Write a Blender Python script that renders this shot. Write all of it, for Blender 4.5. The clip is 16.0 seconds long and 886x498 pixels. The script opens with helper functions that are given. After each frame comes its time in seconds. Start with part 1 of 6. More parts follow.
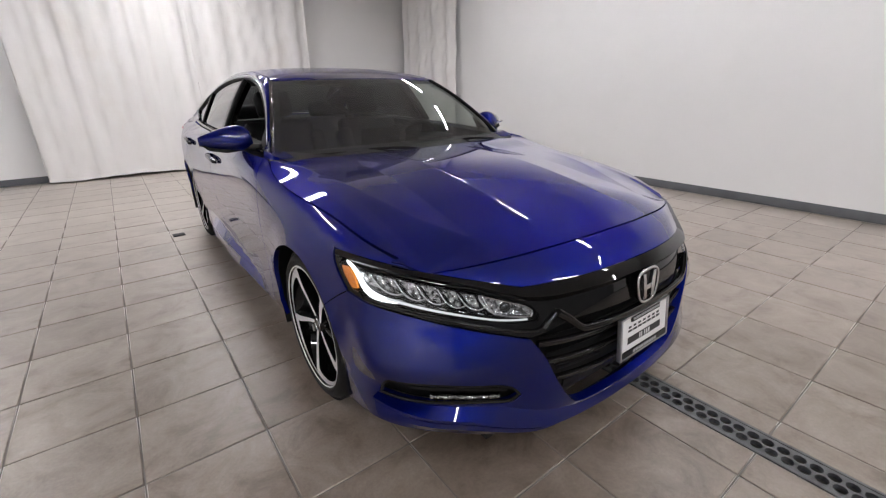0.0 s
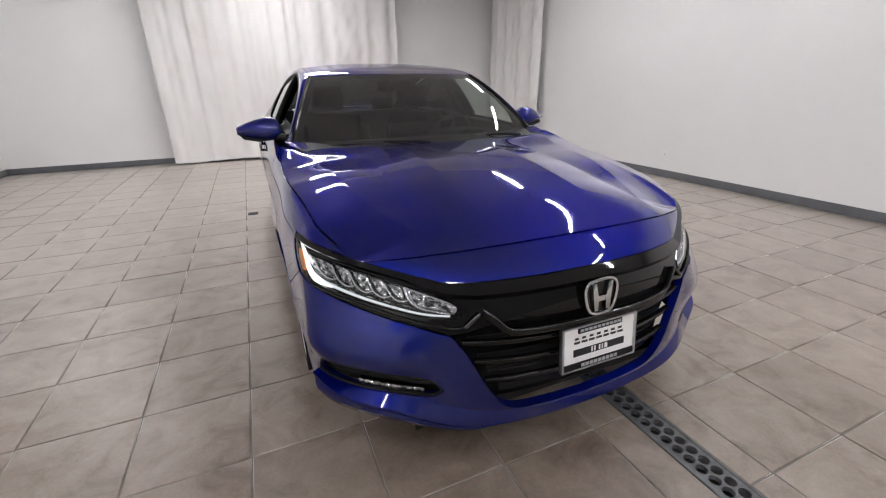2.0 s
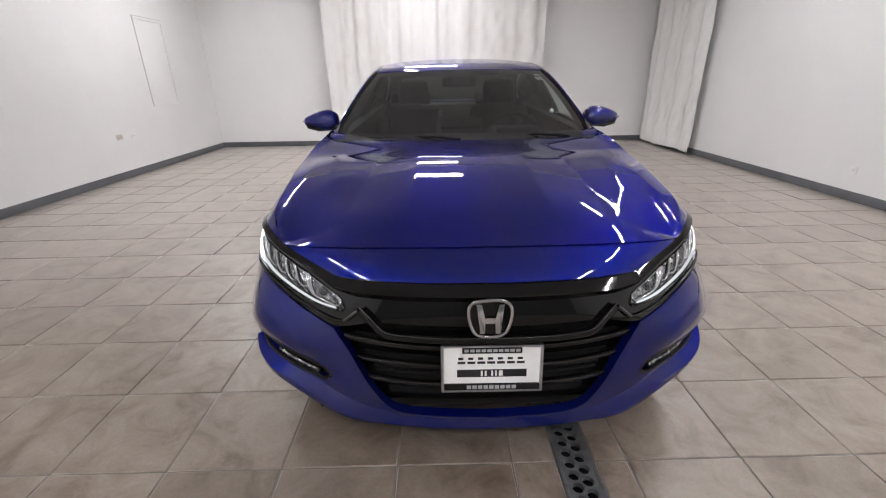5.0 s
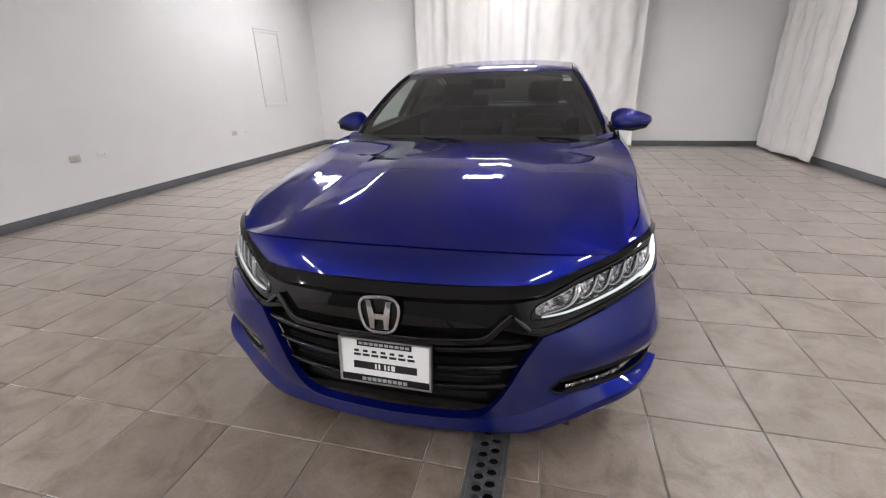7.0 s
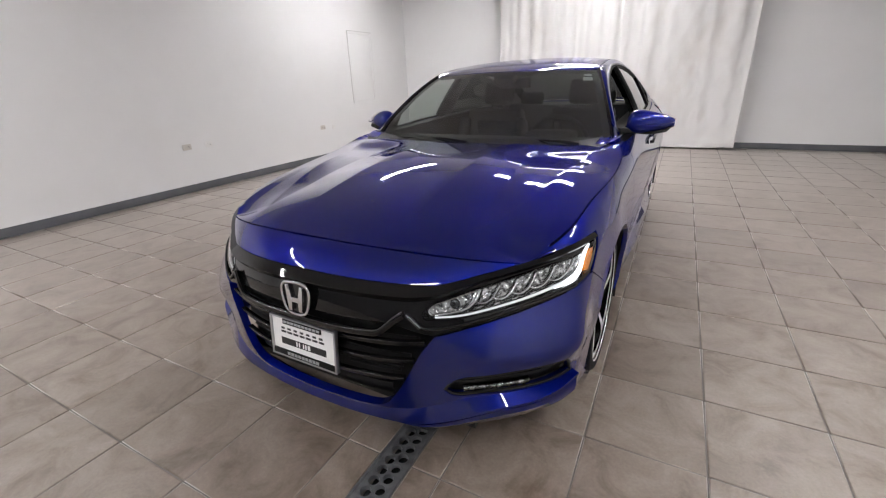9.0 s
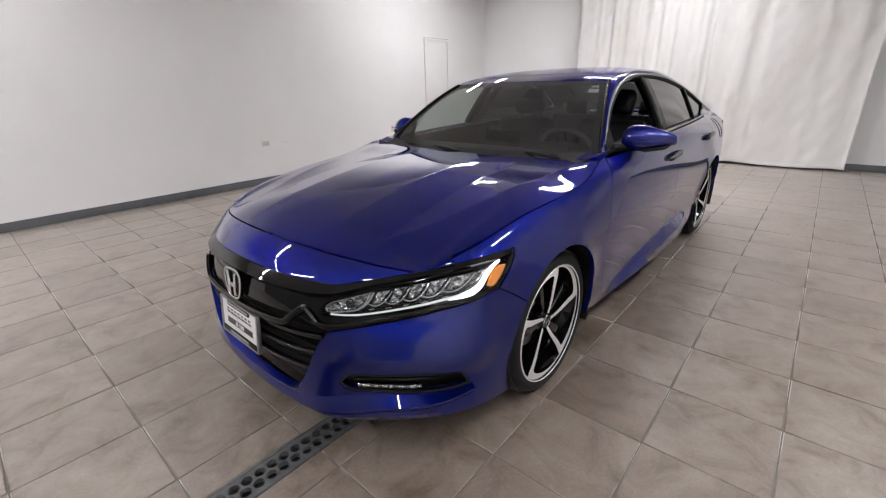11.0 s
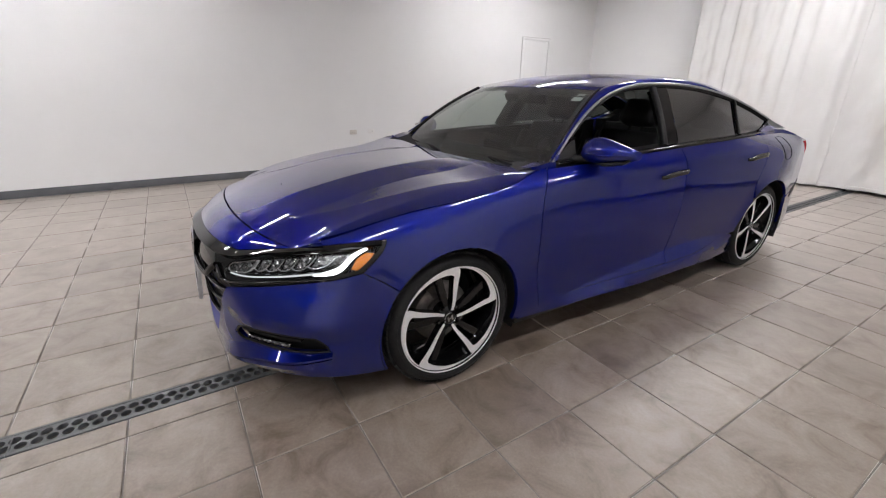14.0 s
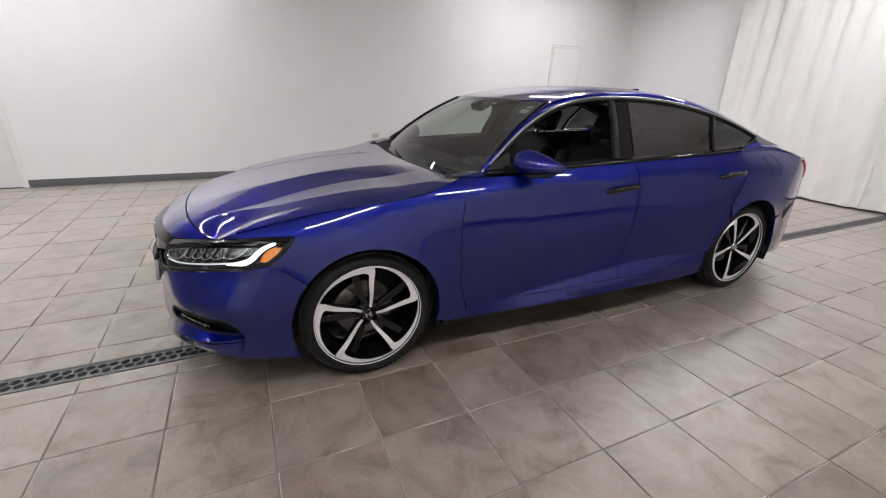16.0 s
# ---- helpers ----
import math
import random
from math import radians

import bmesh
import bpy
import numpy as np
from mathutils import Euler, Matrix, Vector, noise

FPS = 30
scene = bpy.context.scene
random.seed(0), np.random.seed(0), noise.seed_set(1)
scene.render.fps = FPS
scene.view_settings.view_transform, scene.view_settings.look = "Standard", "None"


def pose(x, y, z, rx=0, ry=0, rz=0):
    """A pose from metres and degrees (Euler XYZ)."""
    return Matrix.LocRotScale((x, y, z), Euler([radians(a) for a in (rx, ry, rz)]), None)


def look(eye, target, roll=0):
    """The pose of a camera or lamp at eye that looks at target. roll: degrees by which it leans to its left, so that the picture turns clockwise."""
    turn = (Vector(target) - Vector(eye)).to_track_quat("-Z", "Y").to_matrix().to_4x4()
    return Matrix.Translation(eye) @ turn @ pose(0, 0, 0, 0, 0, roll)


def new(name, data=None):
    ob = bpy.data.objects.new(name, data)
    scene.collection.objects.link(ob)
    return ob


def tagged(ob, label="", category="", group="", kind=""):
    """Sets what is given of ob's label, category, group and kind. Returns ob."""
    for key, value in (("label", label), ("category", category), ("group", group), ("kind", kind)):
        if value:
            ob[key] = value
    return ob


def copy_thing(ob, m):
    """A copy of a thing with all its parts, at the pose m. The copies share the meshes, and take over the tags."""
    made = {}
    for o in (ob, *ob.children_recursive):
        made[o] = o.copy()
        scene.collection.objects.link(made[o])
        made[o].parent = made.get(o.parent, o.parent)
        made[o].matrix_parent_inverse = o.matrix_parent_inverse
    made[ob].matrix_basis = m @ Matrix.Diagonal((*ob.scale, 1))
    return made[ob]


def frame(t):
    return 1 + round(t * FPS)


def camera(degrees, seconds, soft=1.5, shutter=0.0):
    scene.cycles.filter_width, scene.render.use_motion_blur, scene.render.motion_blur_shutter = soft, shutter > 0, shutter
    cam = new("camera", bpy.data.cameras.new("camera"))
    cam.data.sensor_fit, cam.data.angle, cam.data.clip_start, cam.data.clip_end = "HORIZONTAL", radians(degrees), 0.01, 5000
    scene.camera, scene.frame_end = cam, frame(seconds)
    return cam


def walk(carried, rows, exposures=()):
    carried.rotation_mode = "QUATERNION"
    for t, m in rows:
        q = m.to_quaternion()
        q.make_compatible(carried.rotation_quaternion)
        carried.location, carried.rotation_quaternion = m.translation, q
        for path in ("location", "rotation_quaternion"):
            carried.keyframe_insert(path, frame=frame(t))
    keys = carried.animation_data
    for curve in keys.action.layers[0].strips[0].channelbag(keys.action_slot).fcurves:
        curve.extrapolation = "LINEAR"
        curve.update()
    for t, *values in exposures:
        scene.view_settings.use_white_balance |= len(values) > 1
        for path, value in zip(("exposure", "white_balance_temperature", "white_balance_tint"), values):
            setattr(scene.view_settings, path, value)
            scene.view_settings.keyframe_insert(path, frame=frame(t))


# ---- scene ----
cam = camera(92.4, 16.0, soft=1.2)
PATH = [
    (0, (0.181, -0.271, 1.279), (1.303, 1.226, 0.571), -0.9),
    (0.5, (0.272, -0.355, 1.267), (1.312, 1.199, 0.557), -0.7),
    (1, (0.388, -0.446, 1.278), (1.341, 1.16, 0.562), -0.6),
    (1.5, (0.491, -0.521, 1.284), (1.346, 1.138, 0.564), -0.7),
    (2, (0.604, -0.549, 1.275), (1.342, 1.163, 0.552), -1.0),
    (2.5, (0.743, -0.59, 1.266), (1.365, 1.168, 0.545), -1.2),
    (3, (0.872, -0.64, 1.271), (1.37, 1.154, 0.542), -1.4),
    (3.5, (1.037, -0.715, 1.285), (1.405, 1.109, 0.55), -1.4),
    (3.7, (1.09, -0.737, 1.299), (1.406, 1.091, 0.551), -1.4),
    (5.8, (1.679, -0.708, 1.287), (1.513, 1.145, 0.553), -0.9),
    (6, (1.76, -0.723, 1.295), (1.544, 1.128, 0.57), -1.0),
    (6.5, (1.911, -0.736, 1.301), (1.568, 1.094, 0.572), -1.4),
    (7, (2.04, -0.686, 1.289), (1.575, 1.117, 0.557), -1.7),
    (7.5, (2.184, -0.624, 1.29), (1.599, 1.139, 0.551), -2.0),
    (8, (2.356, -0.596, 1.299), (1.657, 1.126, 0.562), -2.2),
    (8.5, (2.532, -0.581, 1.313), (1.734, 1.097, 0.575), -2.2),
    (9, (2.636, -0.526, 1.306), (1.744, 1.105, 0.569), -2.3),
    (9.2, (2.681, -0.488, 1.302), (1.752, 1.125, 0.569), -2.2),
    (11.3, (3.25, -0.16, 1.321), (1.973, 1.201, 0.602), -1.4),
    (11.5, (3.295, -0.114, 1.319), (1.991, 1.216, 0.592), -1.3),
    (12, (3.428, -0.017, 1.332), (2.061, 1.249, 0.606), -0.9),
    (12.5, (3.582, 0.071, 1.343), (2.153, 1.266, 0.616), -0.6),
    (13, (3.742, 0.168, 1.356), (2.251, 1.29, 0.634), -0.3),
    (13.5, (3.823, 0.247, 1.352), (2.283, 1.301, 0.633), 0.2),
    (14, (3.876, 0.368, 1.347), (2.297, 1.364, 0.628), 0.7),
    (14.5, (3.927, 0.493, 1.355), (2.316, 1.432, 0.632), 1.0),
    (15, (4.035, 0.623, 1.362), (2.392, 1.508, 0.645), 1.1),
    (15.5, (4.172, 0.758, 1.384), (2.503, 1.601, 0.672), 1.3),
    (16, (4.261, 0.859, 1.391), (2.569, 1.659, 0.686), 1.7),
]
walk(cam, [(t, look(eye, target, roll)) for t, eye, target, roll in PATH], [(0, -0.03), (3, 0.0), (6, 0.12), (9, 0.08), (12.5, 0.0), (16, 0.0)])

# ---- light ----
ROOM_W, ROOM_E, ROOM_N, ROOM_S, ROOM_H = -3.144, 5.842, 8.62, -4.6, 3.6
LIGHT_Z = 3.6
world = bpy.data.worlds.new("world")
scene.world = world
world.use_nodes = True
world.node_tree.nodes["Background"].inputs["Color"].default_value = (0.8, 0.85, 0.9, 1)
world.node_tree.nodes["Background"].inputs["Strength"].default_value = 0.02
BROAD_POWER, SLIM_POWER = 56.0, 174.0
scene.view_settings.exposure = 0.0

# ---- materials ----
def material(name, color, rough=0.5, metal=0.0, coat=0.0, spec=0.5):
    m = bpy.data.materials.new(name)
    m.use_nodes = True
    b = m.node_tree.nodes["Principled BSDF"]
    b.inputs["Base Color"].default_value = (*color, 1)
    b.inputs["Roughness"].default_value = rough
    b.inputs["Metallic"].default_value = metal
    b.inputs["Coat Weight"].default_value = coat
    b.inputs["Coat Roughness"].default_value = 0.02
    b.inputs["Specular IOR Level"].default_value = spec
    return m


def node(m, kind, **values):
    n = m.node_tree.nodes.new(kind)
    for key, value in values.items():
        if key in n.inputs:
            n.inputs[key].default_value = value
    return n


def wire(m, a, out, b, inp):
    m.node_tree.links.new(a.outputs[out], b.inputs[inp])


def noise_of(m, scale, detail=4.0, rough=0.55, stretch=None, coords="Object"):
    tc = m.node_tree.nodes.new("ShaderNodeTexCoord")
    mp = m.node_tree.nodes.new("ShaderNodeMapping")
    if stretch:
        mp.inputs["Scale"].default_value = stretch
    n = node(m, "ShaderNodeTexNoise", Scale=scale, Detail=detail, Roughness=rough)
    wire(m, tc, coords, mp, "Vector")
    wire(m, mp, "Vector", n, "Vector")
    return n


def ramp_of(m, source, out, stops):
    r = m.node_tree.nodes.new("ShaderNodeValToRGB")
    while len(r.color_ramp.elements) < len(stops):
        r.color_ramp.elements.new(0.5)
    for e, (at, color) in zip(r.color_ramp.elements, stops):
        e.position, e.color = at, (*color, 1)
    wire(m, source, out, r, "Fac")
    return r


def bump_of(m, source, out, strength, distance):
    b = m.node_tree.nodes.new("ShaderNodeBump")
    b.inputs["Strength"].default_value = strength
    b.inputs["Distance"].default_value = distance
    wire(m, source, out, b, "Height")
    wire(m, b, "Normal", m.node_tree.nodes["Principled BSDF"], "Normal")
    return b


def varied(name, stops, rough, scale, bump=0.0, dist=0.001, metal=0.0, coat=0.0, fine=None, rough_to=None, stretch=None):
    m = material(name, stops[0][1], rough, metal, coat)
    b = m.node_tree.nodes["Principled BSDF"]
    n = noise_of(m, scale, 6.0, 0.6, stretch)
    wire(m, ramp_of(m, n, "Fac", stops), "Color", b, "Base Color")
    if rough_to is not None:
        mr = node(m, "ShaderNodeMapRange")
        mr.inputs["To Min"].default_value, mr.inputs["To Max"].default_value = rough, rough_to
        wire(m, n, "Fac", mr, "Value")
        wire(m, mr, "Result", b, "Roughness")
    if bump:
        f = noise_of(m, fine or scale * 8, 5.0, 0.6, stretch)
        bump_of(m, f, "Fac", bump, dist)
    return m


def gloss_weight(m, f0, power, gain=None, most=1.0):
    """How strongly a clear layer mirrors: f0 seen straight on, rising to most at a grazing view."""
    lw = m.node_tree.nodes.new("ShaderNodeLayerWeight")
    p = m.node_tree.nodes.new("ShaderNodeMath")
    p.operation = "POWER"
    p.inputs[1].default_value = power
    wire(m, lw, "Facing", p, 0)
    f = m.node_tree.nodes.new("ShaderNodeMath")
    f.operation = "MULTIPLY_ADD"
    f.inputs[1].default_value, f.inputs[2].default_value = gain or 1 - f0, f0
    wire(m, p, "Value", f, 0)
    top = m.node_tree.nodes.new("ShaderNodeMath")
    top.operation = "MINIMUM"
    top.inputs[1].default_value = most
    wire(m, f, "Value", top, 0)
    return top


def paint_material():
    """Blue metallic flake under a clear, mirror-smooth lacquer."""
    m = material("blue_paint", (0.003, 0.008, 0.18), 0.48, 0.95, 0.0, 0.0)
    t, b = m.node_tree, m.node_tree.nodes["Principled BSDF"]
    b.inputs["Specular Tint"].default_value = (0.02, 0.05, 0.55, 1)
    n = noise_of(m, 900.0, 2.0, 0.5)
    wire(m, ramp_of(m, n, "Fac", [(0.3, (0.0013, 0.0064, 0.132)), (0.7, (0.0022, 0.0102, 0.195))]), "Color", b, "Base Color")
    lacquer = node(m, "ShaderNodeBsdfGlossy", Color=(1, 1, 1, 1), Roughness=0.03)
    mix = t.nodes.new("ShaderNodeMixShader")
    wire(m, gloss_weight(m, 0.052, 7.2, 3.2, 0.70), "Value", mix, "Fac")
    t.links.new(b.outputs[0], mix.inputs[1])
    t.links.new(lacquer.outputs[0], mix.inputs[2])
    t.links.new(mix.outputs[0], t.nodes["Material Output"].inputs[0])
    return m


def tile_material():
    m = material("floor_tile", (0.3, 0.28, 0.25), 0.6, spec=0.0)
    t, b = m.node_tree, m.node_tree.nodes["Principled BSDF"]
    info = t.nodes.new("ShaderNodeObjectInfo")
    geo = t.nodes.new("ShaderNodeNewGeometry")
    add = t.nodes.new("ShaderNodeMath")
    add.operation = "ADD"
    wire(m, info, "Random", add, 0)
    wire(m, geo, "Random Per Island", add, 1)
    frac = t.nodes.new("ShaderNodeMath")
    frac.operation = "FRACT"
    wire(m, add, "Value", frac, 0)
    tone = ramp_of(m, frac, "Value", [(0.0, (0.180, 0.145, 0.116)), (0.3, (0.228, 0.189, 0.157)), (0.75, (0.250, 0.209, 0.176)), (1.0, (0.208, 0.171, 0.140))])
    # The clouds differ from tile to tile: world places shifted by the random value.
    off = t.nodes.new("ShaderNodeVectorMath")
    off.operation = "MULTIPLY_ADD"
    off.inputs[1].default_value = (37.0, 51.0, 23.0)
    wire(m, frac, "Value", off, 0)
    wire(m, geo, "Position", off, 2)
    cloud = node(m, "ShaderNodeTexNoise", Scale=5.0, Detail=7.0, Roughness=0.65)
    cloud.inputs["Distortion"].default_value = 0.6
    wire(m, off, "Vector", cloud, "Vector")
    shade = ramp_of(m, cloud, "Fac", [(0.30, (0.44, 0.36, 0.29)), (0.47, (0.86, 0.825, 0.79)), (0.70, (1.22, 1.23, 1.24))])
    mul = t.nodes.new("ShaderNodeMixRGB")
    mul.blend_type = "MULTIPLY"
    mul.inputs["Fac"].default_value = 1.0
    wire(m, tone, "Color", mul, "Color1")
    wire(m, shade, "Color", mul, "Color2")
    grain = node(m, "ShaderNodeTexNoise", Scale=90.0, Detail=4.0, Roughness=0.7)
    wire(m, off, "Vector", grain, "Vector")
    speck = ramp_of(m, grain, "Fac", [(0.3, (0.86, 0.85, 0.84)), (0.65, (1.05, 1.05, 1.05))])
    mul2 = t.nodes.new("ShaderNodeMixRGB")
    mul2.blend_type = "MULTIPLY"
    mul2.inputs["Fac"].default_value = 1.0
    wire(m, mul, "Color", mul2, "Color1")
    wire(m, speck, "Color", mul2, "Color2")
    wire(m, mul2, "Color", b, "Base Color")
    mr = node(m, "ShaderNodeMapRange")
    mr.inputs["To Min"].default_value, mr.inputs["To Max"].default_value = 0.33, 0.50
    wire(m, cloud, "Fac", mr, "Value")
    wire(m, mr, "Result", b, "Roughness")
    mix = t.nodes.new("ShaderNodeMath")
    mix.operation = "MULTIPLY_ADD"
    mix.inputs[1].default_value = 0.25
    wire(m, grain, "Fac", mix, 0)
    wire(m, cloud, "Fac", mix, 2)
    bump = bump_of(m, mix, "Value", 0.22, 0.004)
    sheen = node(m, "ShaderNodeBsdfGlossy", Color=(0.98, 0.95, 0.92, 1))
    wire(m, mr, "Result", sheen, "Roughness")
    wire(m, bump, "Normal", sheen, "Normal")
    both_layers = t.nodes.new("ShaderNodeMixShader")
    wire(m, gloss_weight(m, 0.08, 3.5), "Value", both_layers, "Fac")
    t.links.new(b.outputs[0], both_layers.inputs[1])
    t.links.new(sheen.outputs[0], both_layers.inputs[2])
    t.links.new(both_layers.outputs[0], t.nodes["Material Output"].inputs[0])
    return m


def glass_material(name, tint, ior=1.75):
    m = bpy.data.materials.new(name)
    m.use_nodes = True
    t = m.node_tree
    t.nodes.clear()
    out = t.nodes.new("ShaderNodeOutputMaterial")
    clear = node(m, "ShaderNodeBsdfTransparent", Color=(*tint, 1))
    gloss = node(m, "ShaderNodeBsdfGlossy", Color=(1, 1, 1, 1), Roughness=0.01)
    fres = gloss_weight(m, ((ior - 1) / (ior + 1)) ** 2, 5.0)
    mix = t.nodes.new("ShaderNodeMixShader")
    wire(m, fres, "Value", mix, "Fac")
    t.links.new(clear.outputs[0], mix.inputs[1])
    t.links.new(gloss.outputs[0], mix.inputs[2])
    t.links.new(mix.outputs[0], out.inputs[0])
    return m


def glow_material(name, color, strength):
    m = bpy.data.materials.new(name)
    m.use_nodes = True
    t = m.node_tree
    t.nodes.clear()
    out = t.nodes.new("ShaderNodeOutputMaterial")
    e = node(m, "ShaderNodeEmission", Color=(*color, 1), Strength=strength)
    t.links.new(e.outputs[0], out.inputs[0])
    return m


def curtain_material():
    m = material("curtain_cloth", (0.7, 0.68, 0.66), 0.85)
    b = m.node_tree.nodes["Principled BSDF"]
    big = noise_of(m, 1.3, 5.0, 0.6, (1, 1, 0.6))
    wire(m, ramp_of(m, big, "Fac", [(0.2, (0.66, 0.62, 0.575)), (0.45, (0.74, 0.725, 0.71)), (0.8, (0.77, 0.76, 0.75))]), "Color", b, "Base Color")
    b.inputs["Sheen Weight"].default_value = 0.1
    f = noise_of(m, 14.0, 6.0, 0.6, (1, 1, 0.5))
    bump_of(m, f, "Fac", 0.5, 0.012)
    return m


PAINT = paint_material()
TILE = tile_material()
WALL = varied("wall_paint", [(0.25, (0.725, 0.722, 0.718)), (0.6, (0.755, 0.752, 0.748))], 0.5, 1.1, 0.06, 0.002, fine=70.0)
CEIL = varied("ceiling_paint", [(0.3, (0.78, 0.78, 0.78)), (0.7, (0.83, 0.83, 0.825))], 0.8, 2.0, 0.1, 0.002)
BAY = varied("bay_paint", [(0.3, (0.15, 0.15, 0.152)), (0.7, (0.19, 0.19, 0.192))], 0.6, 2.0, 0.06, 0.002)
BASE = varied("baseboard_vinyl", [(0.3, (0.085, 0.09, 0.098)), (0.7, (0.115, 0.12, 0.128))], 0.45, 5.0, 0.05, 0.001)
GROUT = varied("grout", [(0.3, (0.13, 0.117, 0.106)), (0.7, (0.21, 0.194, 0.178))], 0.9, 3.0, 0.2, 0.002)
GRATE = varied("grate_plastic", [(0.3, (0.05, 0.052, 0.055)), (0.7, (0.115, 0.118, 0.122))], 0.38, 20.0, 0.2, 0.001)
SEAM_SHADE = varied("seam_shade_grey", [(0.3, (0.30, 0.28, 0.27)), (0.7, (0.36, 0.34, 0.33))], 0.8, 20.0)
PIT = material("pit_black", (0.006, 0.006, 0.006), 0.9)
CLOTH = curtain_material()
WHITE_PLASTIC = varied("white_plastic", [(0.3, (0.72, 0.71, 0.69)), (0.7, (0.78, 0.77, 0.76))], 0.35, 12.0)
TAN_PLASTIC = varied("ivory_plastic", [(0.3, (0.52, 0.48, 0.44)), (0.7, (0.58, 0.54, 0.49))], 0.4, 12.0)
DARK_SLOT = material("slot_dark", (0.02, 0.02, 0.02), 0.7)
GLOSS_BLACK = varied("piano_black", [(0.3, (0.002, 0.002, 0.0022)), (0.7, (0.004, 0.004, 0.0042))], 0.05, 30.0)
GLOSS_BLACK.node_tree.nodes["Principled BSDF"].inputs["IOR"].default_value = 1.45
MATT_BLACK = varied("black_plastic", [(0.3, (0.004, 0.004, 0.0042)), (0.7, (0.009, 0.009, 0.0095))], 0.5, 60.0, 0.2, 0.0006, fine=500.0)
RUBBER = varied("tyre_rubber", [(0.3, (0.006, 0.006, 0.0063)), (0.7, (0.013, 0.013, 0.0133))], 0.62, 25.0, 0.25, 0.001, fine=260.0)
for mat in (RUBBER, MATT_BLACK):
    mat.node_tree.nodes["Principled BSDF"].inputs["Specular IOR Level"].default_value = 0.22
SATIN = varied("satin_trim", [(0.3, (0.42, 0.43, 0.45)), (0.7, (0.52, 0.53, 0.55))], 0.36, 40.0, metal=1.0)
CHROME = varied("chrome", [(0.3, (0.62, 0.63, 0.65)), (0.7, (0.72, 0.72, 0.74))], 0.12, 40.0, metal=1.0)
GUNMETAL = varied("dark_chrome", [(0.3, (0.10, 0.105, 0.11)), (0.7, (0.14, 0.145, 0.15))], 0.18, 40.0, metal=1.0)
ALLOY = varied("machined_alloy", [(0.3, (0.80, 0.80, 0.81)), (0.7, (0.90, 0.90, 0.91))], 0.38, 60.0, metal=0.6)
# The bright and dark speckle paints the glints of chrome facets into the colour.
SILVER = varied("silver_glint_speckle", [(0.42, (0.10, 0.102, 0.105)), (0.66, (0.88, 0.88, 0.89))], 0.16, 70.0, 0.9, 0.006, metal=1.0, fine=80.0)
IRON = varied("brake_iron", [(0.3, (0.10, 0.095, 0.09)), (0.7, (0.22, 0.2, 0.19))], 0.4, 30.0, metal=0.8)
AMBER = varied("amber_lens", [(0.3, (0.75, 0.22, 0.02)), (0.7, (0.85, 0.28, 0.03))], 0.15, 40.0, coat=1.0)
RED_LENS = varied("red_lens", [(0.3, (0.55, 0.02, 0.03)), (0.7, (0.7, 0.04, 0.05))], 0.15, 20.0, coat=1.0)
GLASS = glass_material("windshield_glass", (0.36, 0.42, 0.385), 2.05)
TINT = glass_material("tinted_glass", (0.08, 0.088, 0.084), 2.6)
LENS = glass_material("clear_lens", (0.92, 0.93, 0.94), 1.45)
LED = glow_material("led_white", (0.95, 0.98, 1.0), 3.5)
LED_DIM = glow_material("led_soft", (0.95, 0.98, 1.0), 0.8)
DIFFUSER = glow_material("lamp_diffuser", (1.0, 0.985, 1.015), BROAD_POWER)
STRIP = glow_material("slim_lamp_diffuser", (1.0, 0.985, 1.015), SLIM_POWER)
CABIN = varied("cabin_black", [(0.3, (0.005, 0.005, 0.0055)), (0.7, (0.011, 0.011, 0.012))], 0.6, 30.0, 0.2, 0.001)
LEATHER = varied("seat_black", [(0.3, (0.006, 0.006, 0.0065)), (0.7, (0.013, 0.013, 0.014))], 0.45, 14.0, 0.3, 0.002, fine=180.0)
for mat in (CABIN, LEATHER):
    mat.node_tree.nodes["Principled BSDF"].inputs["Specular IOR Level"].default_value = 0.25
HEADLINER = varied("headliner_grey", [(0.3, (0.06, 0.06, 0.06)), (0.7, (0.09, 0.09, 0.09))], 0.9, 30.0)
STICKER = varied("sticker_paper", [(0.3, (0.62, 0.7, 0.66)), (0.7, (0.7, 0.77, 0.73))], 0.5, 30.0)
PLAQUE = varied("plaque_white", [(0.3, (0.86, 0.86, 0.85)), (0.7, (0.90, 0.90, 0.89))], 0.35, 30.0)
INK = material("plaque_ink", (0.012, 0.012, 0.014), 0.4)
SILVER_INK = material("silver_lettering", (0.38, 0.39, 0.4), 0.35)

# ---- mesh tools ----
def mesh_object(name, verts, faces, mat, parent=None, label="", smooth=True, normals=None):
    me = bpy.data.meshes.new(name)
    me.from_pydata([tuple(map(float, v)) for v in verts], [], [tuple(map(int, f)) for f in faces])
    me.materials.append(mat)
    me.update()
    if smooth:
        me.polygons.foreach_set("use_smooth", [True] * len(me.polygons))
    if normals is not None:
        me.normals_split_custom_set_from_vertices([tuple(map(float, n)) for n in normals])
    ob = new(name, me)
    if parent is not None:
        ob.parent = parent
    if label:
        ob["label"] = label
    return ob


def part(name, bm, mat, parent=None, label="", smooth=True, crease=35.0):
    bmesh.ops.recalc_face_normals(bm, faces=bm.faces)
    me = bpy.data.meshes.new(name)
    bm.to_mesh(me)
    bm.free()
    me.materials.append(mat)
    if smooth:
        me.polygons.foreach_set("use_smooth", [True] * len(me.polygons))
        me.set_sharp_from_angle(angle=radians(crease))
    ob = new(name, me)
    if parent is not None:
        ob.parent = parent
    if label:
        ob["label"] = label
    return ob


